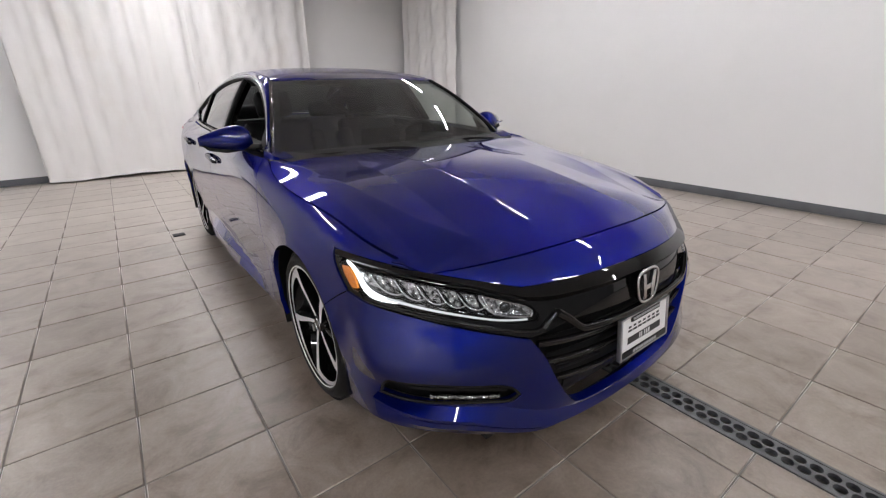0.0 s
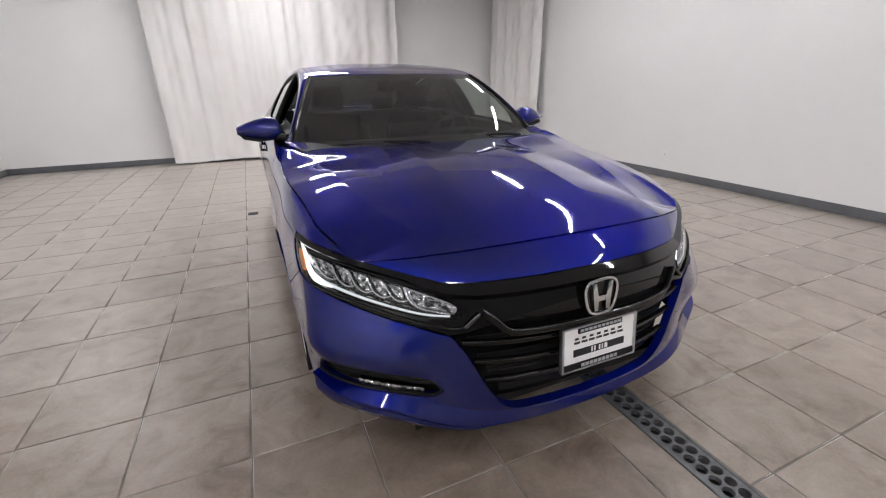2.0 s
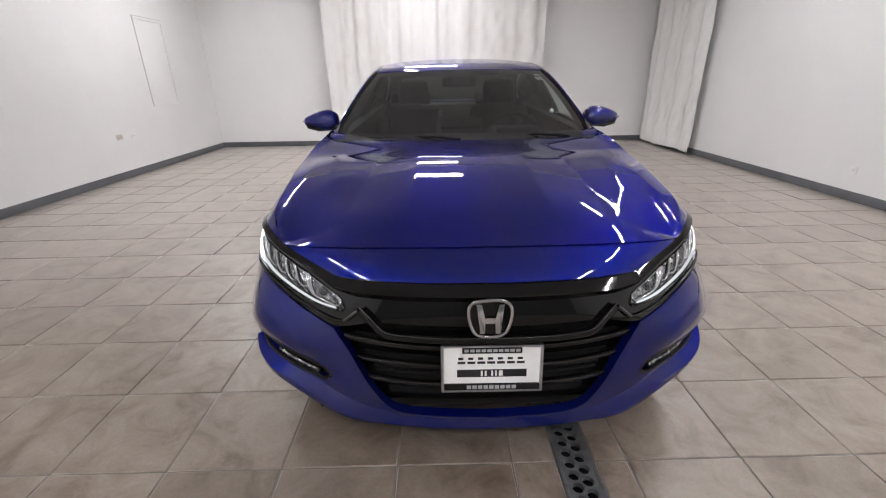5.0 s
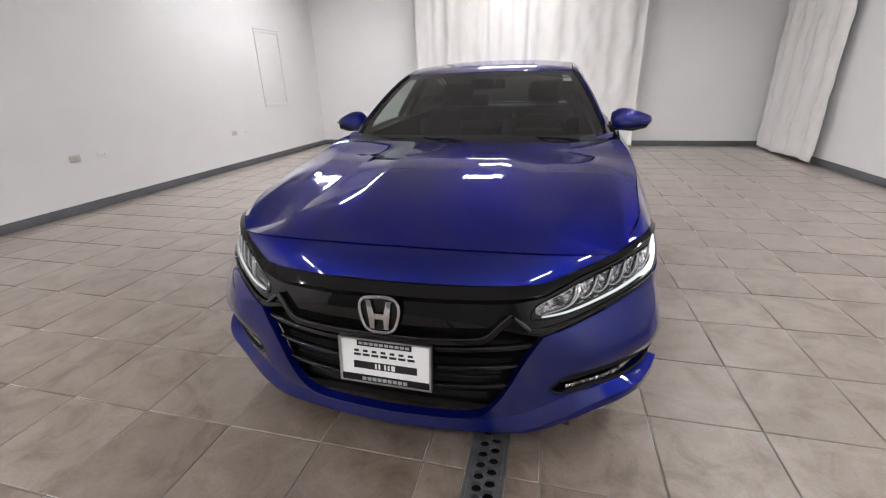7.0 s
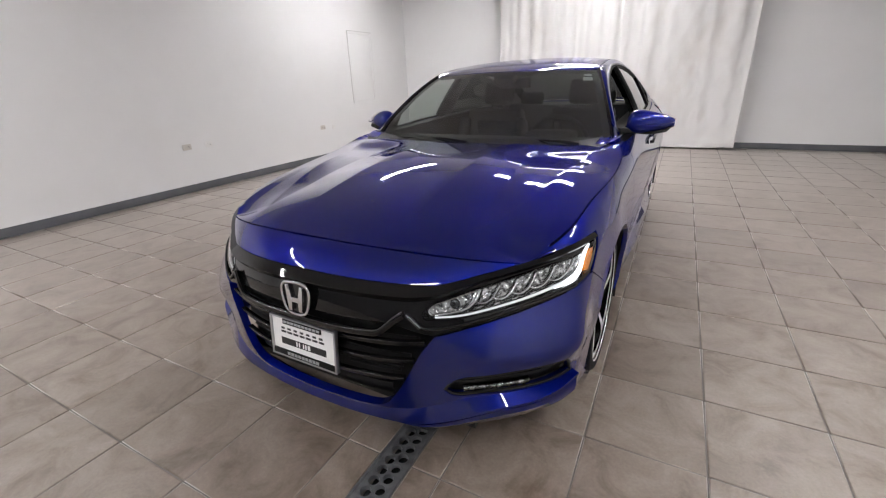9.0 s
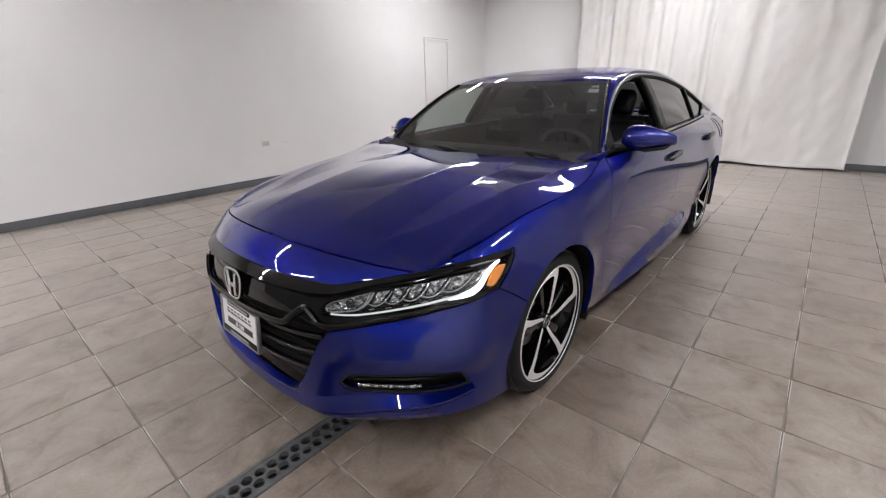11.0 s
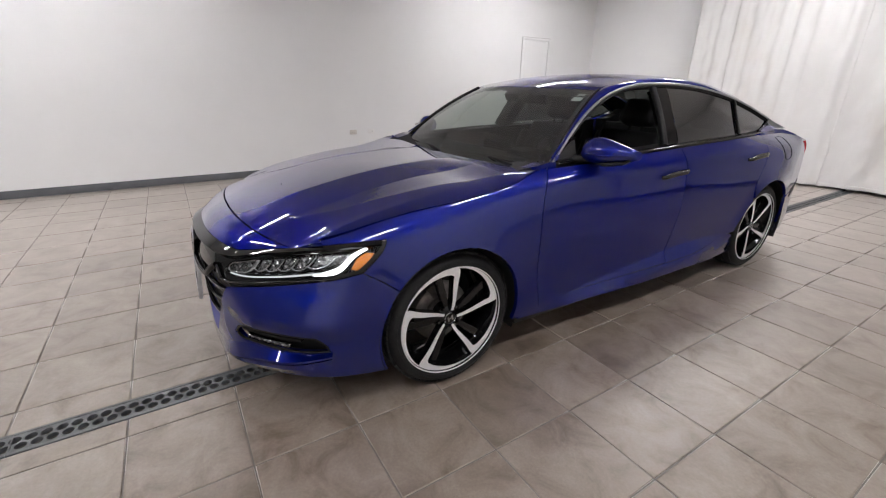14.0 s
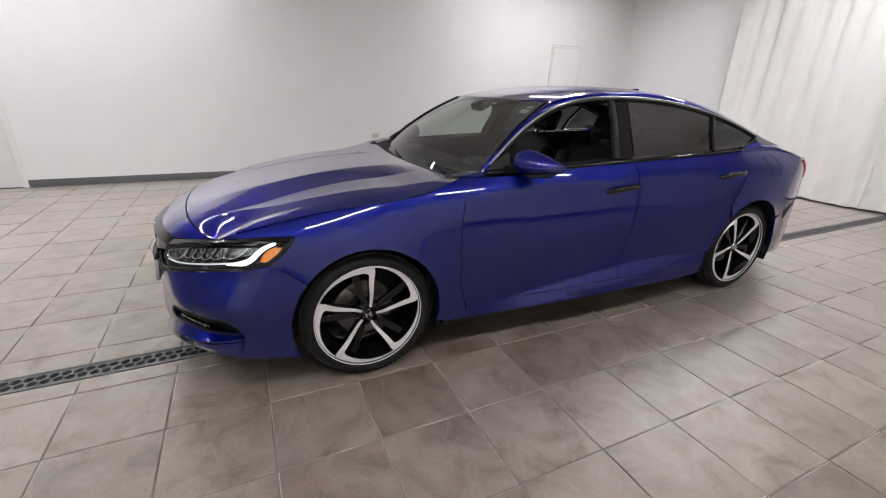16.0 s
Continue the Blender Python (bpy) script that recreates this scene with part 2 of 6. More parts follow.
def box_into(bm, x0, x1, y0, y1, z0, z1, bevel=0.0, m=None):
    res = bmesh.ops.create_cube(bm, size=1.0)
    vs = res["verts"]
    for v in vs:
        v.co = Vector((x0 + (v.co.x + 0.5) * (x1 - x0), y0 + (v.co.y + 0.5) * (y1 - y0), z0 + (v.co.z + 0.5) * (z1 - z0)))
    if bevel:
        es = list({e for v in vs for e in v.link_edges})
        out = bmesh.ops.bevel(bm, geom=es, offset=bevel, segments=2, profile=0.6, affect="EDGES")
        vs = list({v for f in out["faces"] for v in f.verts} | {v for v in vs if v.is_valid})
    if m is not None:
        bmesh.ops.transform(bm, matrix=m, verts=[v for v in vs if v.is_valid])
    return bm


def box(x0, x1, y0, y1, z0, z1, bevel=0.0, m=None):
    return box_into(bmesh.new(), x0, x1, y0, y1, z0, z1, bevel, m)


def thing(name, label, category, m=None, group="", kind=""):
    ob = new(name)
    ob.empty_display_size = 0.1
    if m is not None:
        ob.matrix_world = m
    return tagged(ob, label, category, group, kind)


def spline_m(ts):
    """Second-derivative operator of the natural cubic spline through the knots ts."""
    ts = np.asarray(ts, float)
    n = len(ts)
    h = np.diff(ts)
    a, b = np.zeros((n, n)), np.zeros((n, n))
    a[0, 0] = a[-1, -1] = 1
    for i in range(1, n - 1):
        a[i, i - 1], a[i, i], a[i, i + 1] = h[i - 1], 2 * (h[i - 1] + h[i]), h[i]
        b[i, i - 1], b[i, i], b[i, i + 1] = 6 / h[i - 1], -6 / h[i - 1] - 6 / h[i], 6 / h[i]
    return np.linalg.solve(a, b)


def spline(ts, vals, q, op=None):
    """Natural cubic spline; vals may have further axes behind the first."""
    ts, vals, q = np.asarray(ts, float), np.asarray(vals, float), np.atleast_1d(np.asarray(q, float))
    m = (spline_m(ts) if op is None else op) @ vals.reshape(len(ts), -1)
    v = vals.reshape(len(ts), -1)
    k = np.clip(np.searchsorted(ts, q) - 1, 0, len(ts) - 2)
    h = (ts[k + 1] - ts[k])[:, None]
    a, b = (ts[k + 1][:, None] - q[:, None]) / h, (q[:, None] - ts[k][:, None]) / h
    out = a * v[k] + b * v[k + 1] + ((a**3 - a) * m[k] + (b**3 - b) * m[k + 1]) * h**2 / 6
    return out.reshape(len(q), *vals.shape[1:])


def bend(pts, step=0.02, closed=False):
    """A smooth polyline through points of any dimension, about one vertex a step."""
    p = np.asarray(pts, float)
    if closed:
        p = np.vstack([p, p[:1]])
    if len(p) == 2:
        n = max(2, int(np.linalg.norm(p[1] - p[0]) / step) + 1)
        return p[0] + (p[1] - p[0]) * np.linspace(0, 1, n)[:, None]
    t = np.r_[0, np.cumsum(np.linalg.norm(np.diff(p, axis=0), axis=1) ** 0.8 + 1e-9)]
    length = np.linalg.norm(np.diff(p, axis=0), axis=1).sum()
    return spline(t, p, np.linspace(0, t[-1], max(4, int(length / step) + 1)))


def joined(*runs):
    """Runs of points end to end, without doubled points."""
    out = [runs[0][0]]
    for run in runs:
        for p in run:
            if np.linalg.norm(np.asarray(p) - out[-1]) > 1e-4:
                out.append(np.asarray(p))
    if np.linalg.norm(out[0] - out[-1]) < 1e-4:
        out.pop()
    return np.array(out)


def inside(poly, q):
    x, y = q[:, 0:1], q[:, 1:2]
    a, b = poly, np.roll(poly, -1, axis=0)
    cross = ((a[:, 1] > y) != (b[:, 1] > y)) & (x < (b[:, 0] - a[:, 0]) * (y - a[:, 1]) / (b[:, 1] - a[:, 1] + 1e-12) + a[:, 0])
    return cross.sum(1) % 2 == 1


def shrunk(poly, gap):
    area = 0.5 * np.sum(poly[:, 0] * np.roll(poly[:, 1], -1) - np.roll(poly[:, 0], -1) * poly[:, 1])
    d = np.roll(poly, -1, axis=0) - np.roll(poly, 1, axis=0)
    nrm = np.stack([-d[:, 1], d[:, 0]], 1) / (np.linalg.norm(d, axis=1)[:, None] + 1e-9) * (1 if area > 0 else -1)
    return poly + nrm * gap


from mathutils.geometry import delaunay_2d_cdt


def sheet(name, surf, poly, mat, parent, label="", h=0.03, depth=0.012, gap=0.002, holes=(), flip=False, mirror=False, proud=0.0, extra=None):
    """A trimmed piece of the surface surf(a, b) -> places, inside the outline poly in the (a, b) plane, with a turned-in rim."""
    poly = shrunk(np.asarray(poly, float), gap)
    rings = [poly] + [np.asarray(r, float) for r in holes]
    lo, hi = poly.min(0), poly.max(0)
    ga, gb = np.meshgrid(np.arange(lo[0] + h / 2, hi[0], h), np.arange(lo[1] + h / 2, hi[1], h))
    q = np.stack([ga.ravel(), gb.ravel()], 1)
    q = q[inside(poly, q)] if len(q) else q
    for r in holes:
        q = q[~inside(np.asarray(r, float), q)]
    edge = np.vstack(rings)
    if len(q):
        far = np.concatenate([np.min(np.linalg.norm(part_q[:, None] - edge[None], axis=2), axis=1) for part_q in np.array_split(q, max(1, len(q) // 200))])
        q = q[far > 0.45 * h]
    if extra is not None:
        near = np.concatenate([np.min(np.linalg.norm(some[:, None] - extra[None], axis=2), axis=1) for some in np.array_split(q, 40)])
        q = np.vstack([q[near > 0.5 * h], extra[inside(poly, extra)]])
    pts, edges, k = [], [], 0
    for r in rings:
        n = len(r)
        pts += [Vector(p) for p in r]
        edges += [(k + i, k + (i + 1) % n) for i in range(n)]
        k += n
    pts += [Vector(p) for p in q]
    vs, _, fs, *_ = delaunay_2d_cdt(pts, edges, [], 1, 1e-6)
    v2 = np.array([tuple(v) for v in vs])
    tri = np.array([f for f in fs if len(f) == 3])
    mid = v2[tri].mean(1)
    keep = inside(poly, mid)
    for r in holes:
        keep &= ~inside(np.asarray(r, float), mid)
    tri = tri[keep]
    e = 1e-3
    p = surf(v2[:, 0], v2[:, 1])
    na = surf(v2[:, 0] + e, v2[:, 1]) - surf(v2[:, 0] - e, v2[:, 1])
    nb = surf(v2[:, 0], v2[:, 1] + e) - surf(v2[:, 0], v2[:, 1] - e)
    nrm = np.cross(na, nb)
    nrm /= np.linalg.norm(nrm, axis=1)[:, None] + 1e-12
    if flip:
        nrm = -nrm
    p = p + nrm * proud
    fn = np.cross(p[tri[:, 1]] - p[tri[:, 0]], p[tri[:, 2]] - p[tri[:, 0]])
    bad = (fn * nrm[tri].mean(1)).sum(1) < 0
    tri[bad] = tri[bad][:, ::-1]
    # The rim: each border edge turned in.
    half = {}
    for t in tri:
        for i in range(3):
            a, b = t[i], t[(i + 1) % 3]
            half[(a, b)] = half.get((a, b), 0) + 1
    border = [(a, b) for (a, b) in half if (b, a) not in half]
    verts, norms, faces = list(p), list(nrm), [tuple(t) for t in tri]
    ids = {}
    for a, b in border:
        out = np.cross(p[b] - p[a], nrm[a])
        out /= np.linalg.norm(out) + 1e-12
        for v in (a, b):
            if v not in ids:
                ids[v] = (len(verts), len(verts) + 1)
                verts += [p[v], p[v] - nrm[v] * depth]
                norms += [out, out]
    for a, b in border:
        faces.append((ids[b][0], ids[a][0], ids[a][1], ids[b][1]))
    verts, norms = np.array(verts), np.array(norms)
    if mirror:
        verts, norms = verts * (-1, 1, 1), norms * (-1, 1, 1)
        faces = [f[::-1] for f in faces]
    return mesh_object(name, verts, faces, mat, parent, label, normals=norms)


def sweep(name, path, width, thick, mat, parent, label="", up=None, taper=None, mirror=False, rounded=True, closed=False):
    """A bar along a 3D polyline. up: per-point or single direction of its width; thick goes across."""
    p = np.asarray(path, float)
    n = len(p)
    t = (np.roll(p, -1, 0) - np.roll(p, 1, 0)) if closed else np.gradient(p, axis=0)
    t /= np.linalg.norm(t, axis=1)[:, None] + 1e-12
    u = np.broadcast_to(np.asarray((0, 0, 1) if up is None else up, float), p.shape)
    u = u - (u * t).sum(1)[:, None] * t
    u = u / (np.linalg.norm(u, axis=1)[:, None] + 1e-12)
    w = np.cross(t, u)
    k = np.ones(n) if taper is None else np.interp(np.linspace(0, 1, n), np.linspace(0, 1, len(taper)), taper)
    if rounded:
        prof = [(math.copysign(abs(math.cos(a)) ** 0.55, math.cos(a)), math.copysign(abs(math.sin(a)) ** 0.55, math.sin(a))) for a in np.linspace(0, 2 * math.pi, 12, endpoint=False)]
    else:
        prof = [(1, 1), (-1, 1), (-1, -1), (1, -1)]
    m = len(prof)
    verts = np.concatenate([p + u * (a * width / 2 * k)[:, None] + w * (b * thick / 2 * k)[:, None] for a, b in [(x, y) for x, y in prof]]).reshape(m, n, 3).transpose(1, 0, 2).reshape(-1, 3)
    faces = []
    for i in range(n if closed else n - 1):
        j = (i + 1) % n
        for q in range(m):
            r = (q + 1) % m
            faces.append((i * m + q, i * m + r, j * m + r, j * m + q))
    if not closed:
        faces += [tuple(range(m))[::-1], tuple((n - 1) * m + q for q in range(m))]
    if mirror:
        verts = verts * (-1, 1, 1)
    bm = bmesh.new()
    bv = [bm.verts.new(v) for v in verts]
    for f in faces:
        bm.faces.new([bv[i] for i in f])
    return part(name, bm, mat, parent, label, crease=50.0)


def lathe(bm, profile, axis_m, seg=48, a0=0.0, a1=2 * math.pi):
    """Turns (radius, along) points round the local z axis of axis_m."""
    full = abs(a1 - a0 - 2 * math.pi) < 1e-6
    n = seg if full else seg + 1
    rings = []
    for i in range(n):
        a = a0 + (a1 - a0) * i / seg
        rings.append([bm.verts.new(axis_m @ Vector((r * math.cos(a), r * math.sin(a), z))) for r, z in profile])
    for i in range(seg):
        j = (i + 1) % n
        for q in range(len(profile) - 1):
            try:
                bm.faces.new([rings[i][q], rings[j][q], rings[j][q + 1], rings[i][q + 1]])
            except ValueError:
                pass
    return bm


def prism(bm, outline, z0, z1, m, bevel=0.0):
    """A plate of the given outline between z0 and z1, laid by m."""
    lo = [bm.verts.new(m @ Vector((x, y, z0))) for x, y in outline]
    hi = [bm.verts.new(m @ Vector((x, y, z1))) for x, y in outline]
    n = len(outline)
    bm.faces.new(lo[::-1])
    bm.faces.new(hi)
    for i in range(n):
        bm.faces.new([lo[i], lo[(i + 1) % n], hi[(i + 1) % n], hi[i]])
    return bm


def eased(bm, width):
    """Softens every edge of a small part."""
    bmesh.ops.bevel(bm, geom=list(bm.edges), offset=width, segments=2, profile=0.6, affect="EDGES", clamp_overlap=True)
    return bm


# ---- room ----
T = 0.4145  # tile pitch
DRAIN0, DRAIN1 = 1.818, 1.952


def wall(name, x0, x1, y0, y1, z0, z1, label):
    return tagged(part(name, box(x0, x1, y0, y1, z0, z1), WALL, smooth=False), label, "wall", kind="structure")


DOOR_S, DOOR_N, DOOR_H = -2.75, -1.83, 2.05
wall("wall_north", ROOM_W - 0.15, ROOM_E + 0.15, ROOM_N, ROOM_N + 0.15, -0.05, ROOM_H, "white painted wall behind the long curtain")
wall("wall_east", ROOM_E, ROOM_E + 0.15, ROOM_S, ROOM_N, -0.05, ROOM_H, "plain white painted wall with one outlet")
# Out of view: added in grey so that the car's black front mirrors something dark.
tagged(part("wall_south", box(ROOM_W - 0.15, ROOM_E + 0.15, ROOM_S - 0.15, ROOM_S, -0.05, ROOM_H), BAY, smooth=False), "unseen plain grey wall closing the bay", "wall", kind="structure")
bm = bmesh.new()
for y0, y1, z0, z1 in ((DOOR_N, ROOM_N, -0.05, ROOM_H), (ROOM_S, DOOR_S, -0.05, ROOM_H), (DOOR_S, DOOR_N, DOOR_H, ROOM_H)):
    box_into(bm, ROOM_W - 0.15, ROOM_W, y0, y1, z0, z1)
tagged(part("wall_west", bm, WALL, smooth=False), "white painted wall with outlets and access panel", "wall", kind="structure")
tagged(part("ceiling", box(ROOM_W - 0.15, ROOM_E + 0.15, ROOM_S - 0.15, ROOM_N + 0.15, ROOM_H, ROOM_H + 0.1), CEIL, smooth=False), "grey painted ceiling above the lights", "ceiling", kind="structure")

# The flush white door in the west wall.
door = tagged(part("door_1", box(ROOM_W - 0.06, ROOM_W - 0.012, DOOR_S + 0.02, DOOR_N - 0.035, 0.008, DOOR_H - 0.03, 0.004), WALL), "closed white flush door in the wall", "door", kind="structure")
bm = box(ROOM_W - 0.1, ROOM_W + 0.006, DOOR_N - 0.03, DOOR_N + 0.04, 0.002, DOOR_H + 0.04, 0.004)
box_into(bm, ROOM_W - 0.1, ROOM_W + 0.006, DOOR_S - 0.05, DOOR_S + 0.015, 0.002, DOOR_H + 0.04, 0.004)
box_into(bm, ROOM_W - 0.1, ROOM_W + 0.006, DOOR_S + 0.015, DOOR_N - 0.03, DOOR_H - 0.025, DOOR_H + 0.04, 0.004)
part("door_frame", bm, WALL, door, "white painted frame")


def baseboard(name, x0, x1, y0, y1, label):
    return tagged(part(name, box(x0, x1, y0, y1, 0.002, 0.102, 0.003), BASE), label, "baseboard", kind="structure")


baseboard("baseboard_west", ROOM_W + 0.0005, ROOM_W + 0.011, DOOR_N + 0.045, ROOM_N - 0.012, "dark grey vinyl baseboard along the white wall")
baseboard("baseboard_north", ROOM_W + 0.0005, ROOM_E - 0.0005, ROOM_N - 0.011, ROOM_N - 0.0005, "dark grey vinyl baseboard behind the curtain")
baseboard("baseboard_east", ROOM_E - 0.011, ROOM_E - 0.0005, ROOM_S + 0.001, ROOM_N - 0.012, "dark grey vinyl baseboard along the plain wall")


def outlet(y, z, x, facing, mat, wide, label):
    ob = thing("wall_outlet", label, "outlet", Matrix.Translation((x, y, z)), group="wall outlets")
    s = facing
    x0, x1 = sorted((0.0, s * 0.007))
    part("plate", box(x0, x1, -wide / 2, wide / 2, -0.037, 0.037, 0.003), mat, ob)
    n = 2 if wide > 0.09 else 1
    for k in range(n):
        c = (k - (n - 1) / 2) * 0.042
        a0, a1 = sorted((s * 0.0065, s * 0.0095))
        part("socket", box(a0, a1, c - 0.015, c + 0.015, -0.017, 0.017, 0.002), mat, ob)
        b0, b1 = sorted((s * 0.009, s * 0.0102))
        for dz in (-0.007, 0.007):
            part("slot", box(b0, b1, c - 0.006, c + 0.004, dz - 0.0014, dz + 0.0014), DARK_SLOT, ob, smooth=False)
        part("slot", box(b0, b1, c + 0.008, c + 0.012, -0.0025, 0.0025), DARK_SLOT, ob, smooth=False)
    return ob


outlet(2.99, 0.60, ROOM_W, 1, TAN_PLASTIC, 0.12, "ivory double wall outlet on the white wall")
outlet(3.31, 0.598, ROOM_W, 1, WHITE_PLASTIC, 0.12, "white double data outlet on the white wall")
outlet(5.61, 0.583, ROOM_W, 1, TAN_PLASTIC, 0.12, "ivory double wall outlet near the access panel")
outlet(5.90, 0.567, ROOM_W, 1, WHITE_PLASTIC, 0.08, "small white wall outlet near the access panel")
outlet(3.72, 0.318, ROOM_E, -1, WHITE_PLASTIC, 0.08, "small white wall outlet above the baseboard")

# The flat access panel in the west wall.
panel_ob = thing("access_panel", "white painted access panel set in the wall", "access panel", Matrix.Translation((ROOM_W, 6.95, 1.6)))
hw, hh = 0.37, 0.65
bm = bmesh.new()
for y0, y1, z0, z1 in ((-hw, -hw + 0.045, -hh, hh), (hw - 0.045, hw, -hh, hh), (-hw + 0.045, hw - 0.045, hh - 0.045, hh), (-hw + 0.045, hw - 0.045, -hh, -hh + 0.045)):
    box_into(bm, -0.002, 0.014, y0, y1, z0, z1, 0.003)
part("frame", bm, WALL, panel_ob)
# Thin grey strips stand in for the shade along the frame's edge.
for y0, y1, z0, z1 in ((-hw - 0.007, -hw, -hh - 0.007, hh + 0.007), (hw, hw + 0.007, -hh - 0.007, hh + 0.007), (-hw, hw, hh, hh + 0.007)):
    part("seam", box(0.0005, 0.0035, y0, y1, z0, z1), SEAM_SHADE, panel_ob, "grey strip drawn as shade along the frame", smooth=False)
part("leaf", box(-0.002, 0.004, -hw + 0.05, hw - 0.05, -hh + 0.05, hh - 0.05, 0.002), WALL, panel_ob)


def curtain(name, a, b, top, folds, amp, label, seed, lift=0.03, lean=0.0):
    """A hanging cloth from plan point a to b, with deep soft folds, and a hem."""
    rnd = np.random.RandomState(seed)
    a, b = np.array(a, float), np.array(b, float)
    length = np.linalg.norm(b - a)
    along = (b - a) / length
    across = np.array([-along[1], along[0]])
    nu, nv = int(length / 0.02), 56
    u = np.linspace(0, 1, nu)
    ph, wob = rnd.uniform(0, 6.28, 12), rnd.uniform(0.4, 1.0, 12)
    verts = []
    for j in range(nv + 1):
        v = j / nv
        z = lift + (top - lift) * v + 0.012 * np.sin(u * 9 + ph[0]) * (1 - v) ** 3
        grow = 0.45 + 0.75 * v
        w = np.zeros(nu)
        for k, f in enumerate((0.35, 0.8, 1.0, 1.35, 2.1)):
            w += wob[k] * np.sin(2 * math.pi * folds * f * u + ph[k] + 0.9 * math.sin(2.2 * v + ph[k + 5]) * (0.6 if f > 0.9 else 1.0)) * (0.5, 0.8, 1.0, 0.7, 0.28)[k]
        w = np.tanh(w * 0.8) * amp * grow
        w += 0.010 * np.sin(23 * v + 30 * u + ph[7]) * np.sin(9 * u + 5 * v + ph[8])
        w += 0.006 * np.sin(61 * v - 44 * u + ph[9]) * np.sin(17 * u + ph[10] + 11 * v)
        q = a[None] + along[None] * (u * length)[:, None] + across[None] * (w + lean * (1 - v))[:, None]
        verts.append(np.column_stack([q, z]))
    verts = np.concatenate(verts)
    faces = [(j * nu + i, j * nu + i + 1, (j + 1) * nu + i + 1, (j + 1) * nu + i) for j in range(nv) for i in range(nu - 1)]
    ob = mesh_object(name, verts, faces, CLOTH)
    m = ob.modifiers.new("thickness", "SOLIDIFY")
    m.thickness = 0.004
    hem = verts[:nu] + (0, 0, 0.028)
    sweep("hem", hem[::3], 0.05, 0.009, CLOTH, ob, up=(0, 0, 1))
    return tagged(ob, label, "curtain")


curtain("curtain", (-0.72, 8.36), (1.55, 8.34), 3.42, 8, 0.042, "long off-white cloth curtain hanging before the wall", 3)
curtain("curtain", (1.53, 8.38), (3.54, 8.36), 3.42, 4.5, 0.042, "wide off-white cloth curtain with wrinkled folds", 8)
curtain("curtain", (5.66, 8.36), (5.70, 6.62), 3.42, 4, 0.04, "short off-white curtain hanging in the room's corner", 5, lift=0.05)


def rail(name, a, b, label):
    ob = sweep(name, np.array([a, b], float), 0.03, 0.04, WHITE_PLASTIC, None)
    return tagged(ob, label, "curtain rail", kind="structure")


rail("trim_rail", (-0.85, 8.35, 3.44), (3.7, 8.35, 3.44), "white curtain track over the long curtain")
rail("trim_rail", (5.68, 8.5, 3.44), (5.68, 6.5, 3.44), "white curtain track in the corner")


def ceiling_light(x, y, turned, w, d, glow, label):
    ob = thing("ceiling_light", label, "ceiling light", pose(x, y, LIGHT_Z, 0, 0, turned), group="ceiling lights")
    bm = bmesh.new()
    for x0, x1, y0, y1 in ((-w - 0.02, -w, -d - 0.02, d + 0.02), (w, w + 0.02, -d - 0.02, d + 0.02), (-w, w, -d - 0.02, -d), (-w, w, d, d + 0.02)):
        box_into(bm, x0, x1, y0, y1, -0.06, 0.0, 0.002)
    part("frame", bm, WHITE_PLASTIC, ob)
    part("housing", box(-w, w, -d, d, -0.036, 0.0, 0.003), WHITE_PLASTIC, ob)
    part("diffuser", box(-w, w, -d, d, -0.05, -0.04), glow, ob, "glowing diffuser", smooth=False)
    return ob


# Broad ones across the room behind and before the car, slim ones in two rows along its sides.
broad = ceiling_light(1.25, 5.4, 0, 0.55, 0.13, DIFFUSER, "white ceiling light with a broad glowing diffuser")
copy_thing(broad, pose(1.25, 7.1, LIGHT_Z))
# Unseen pair, added to brighten the car's front and the floor before it.
for x in (-0.3, 2.8):
    copy_thing(broad, pose(x, -2.6, LIGHT_Z))
slim = ceiling_light(4.35, 4.7, 90, 0.52, 0.03, STRIP, "white ceiling light with a slim glowing diffuser")
# Unseen fill added among these: both at y -2.7, and the one at 5.25.
for x, y in ((4.35, 2.85), (4.35, 1.0), (4.35, -0.85), (4.35, -2.7), (-1.8, 6.4), (-1.8, 5.25), (-1.8, 0.2), (-1.8, -1.2), (-1.8, -2.7)):
    copy_thing(slim, pose(x, y, LIGHT_Z, 0, 0, 90))

# ---- the car: x to its left side, y rearwards from the front axle, z up ----
WB, TYRE_R = 2.83, 0.335
car = thing("car", "glossy metallic blue four-door sedan parked on the tiles", "car", pose(1.566, 1.335, 0, 0, 0, -0.5))

# Plan outlines of the front half at rising heights, from the nose's middle to behind the front axle.
FZ = [0.14, 0.20, 0.28, 0.42, 0.56, 0.68, 0.76, 0.80, 0.88, 0.97]
FX = [
    (0, 0.22, 0.43, 0.60, 0.75, 0.842, 0.872, 0.880),
    (0, 0.22, 0.44, 0.61, 0.765, 0.855, 0.884, 0.895),
    (0, 0.22, 0.44, 0.615, 0.775, 0.865, 0.893, 0.906),
    (0, 0.22, 0.44, 0.615, 0.775, 0.868, 0.898, 0.916),
    (0, 0.22, 0.44, 0.61, 0.765, 0.860, 0.896, 0.918),
    (0, 0.22, 0.43, 0.59, 0.74, 0.840, 0.886, 0.914),
    (0, 0.22, 0.42, 0.57, 0.712, 0.812, 0.866, 0.902),
    (0, 0.21, 0.40, 0.55, 0.685, 0.785, 0.845, 0.888),
    (0, 0.20, 0.38, 0.50, 0.62, 0.71, 0.77, 0.842),
    (0, 0.17, 0.33, 0.44, 0.54, 0.62, 0.67, 0.745),
]
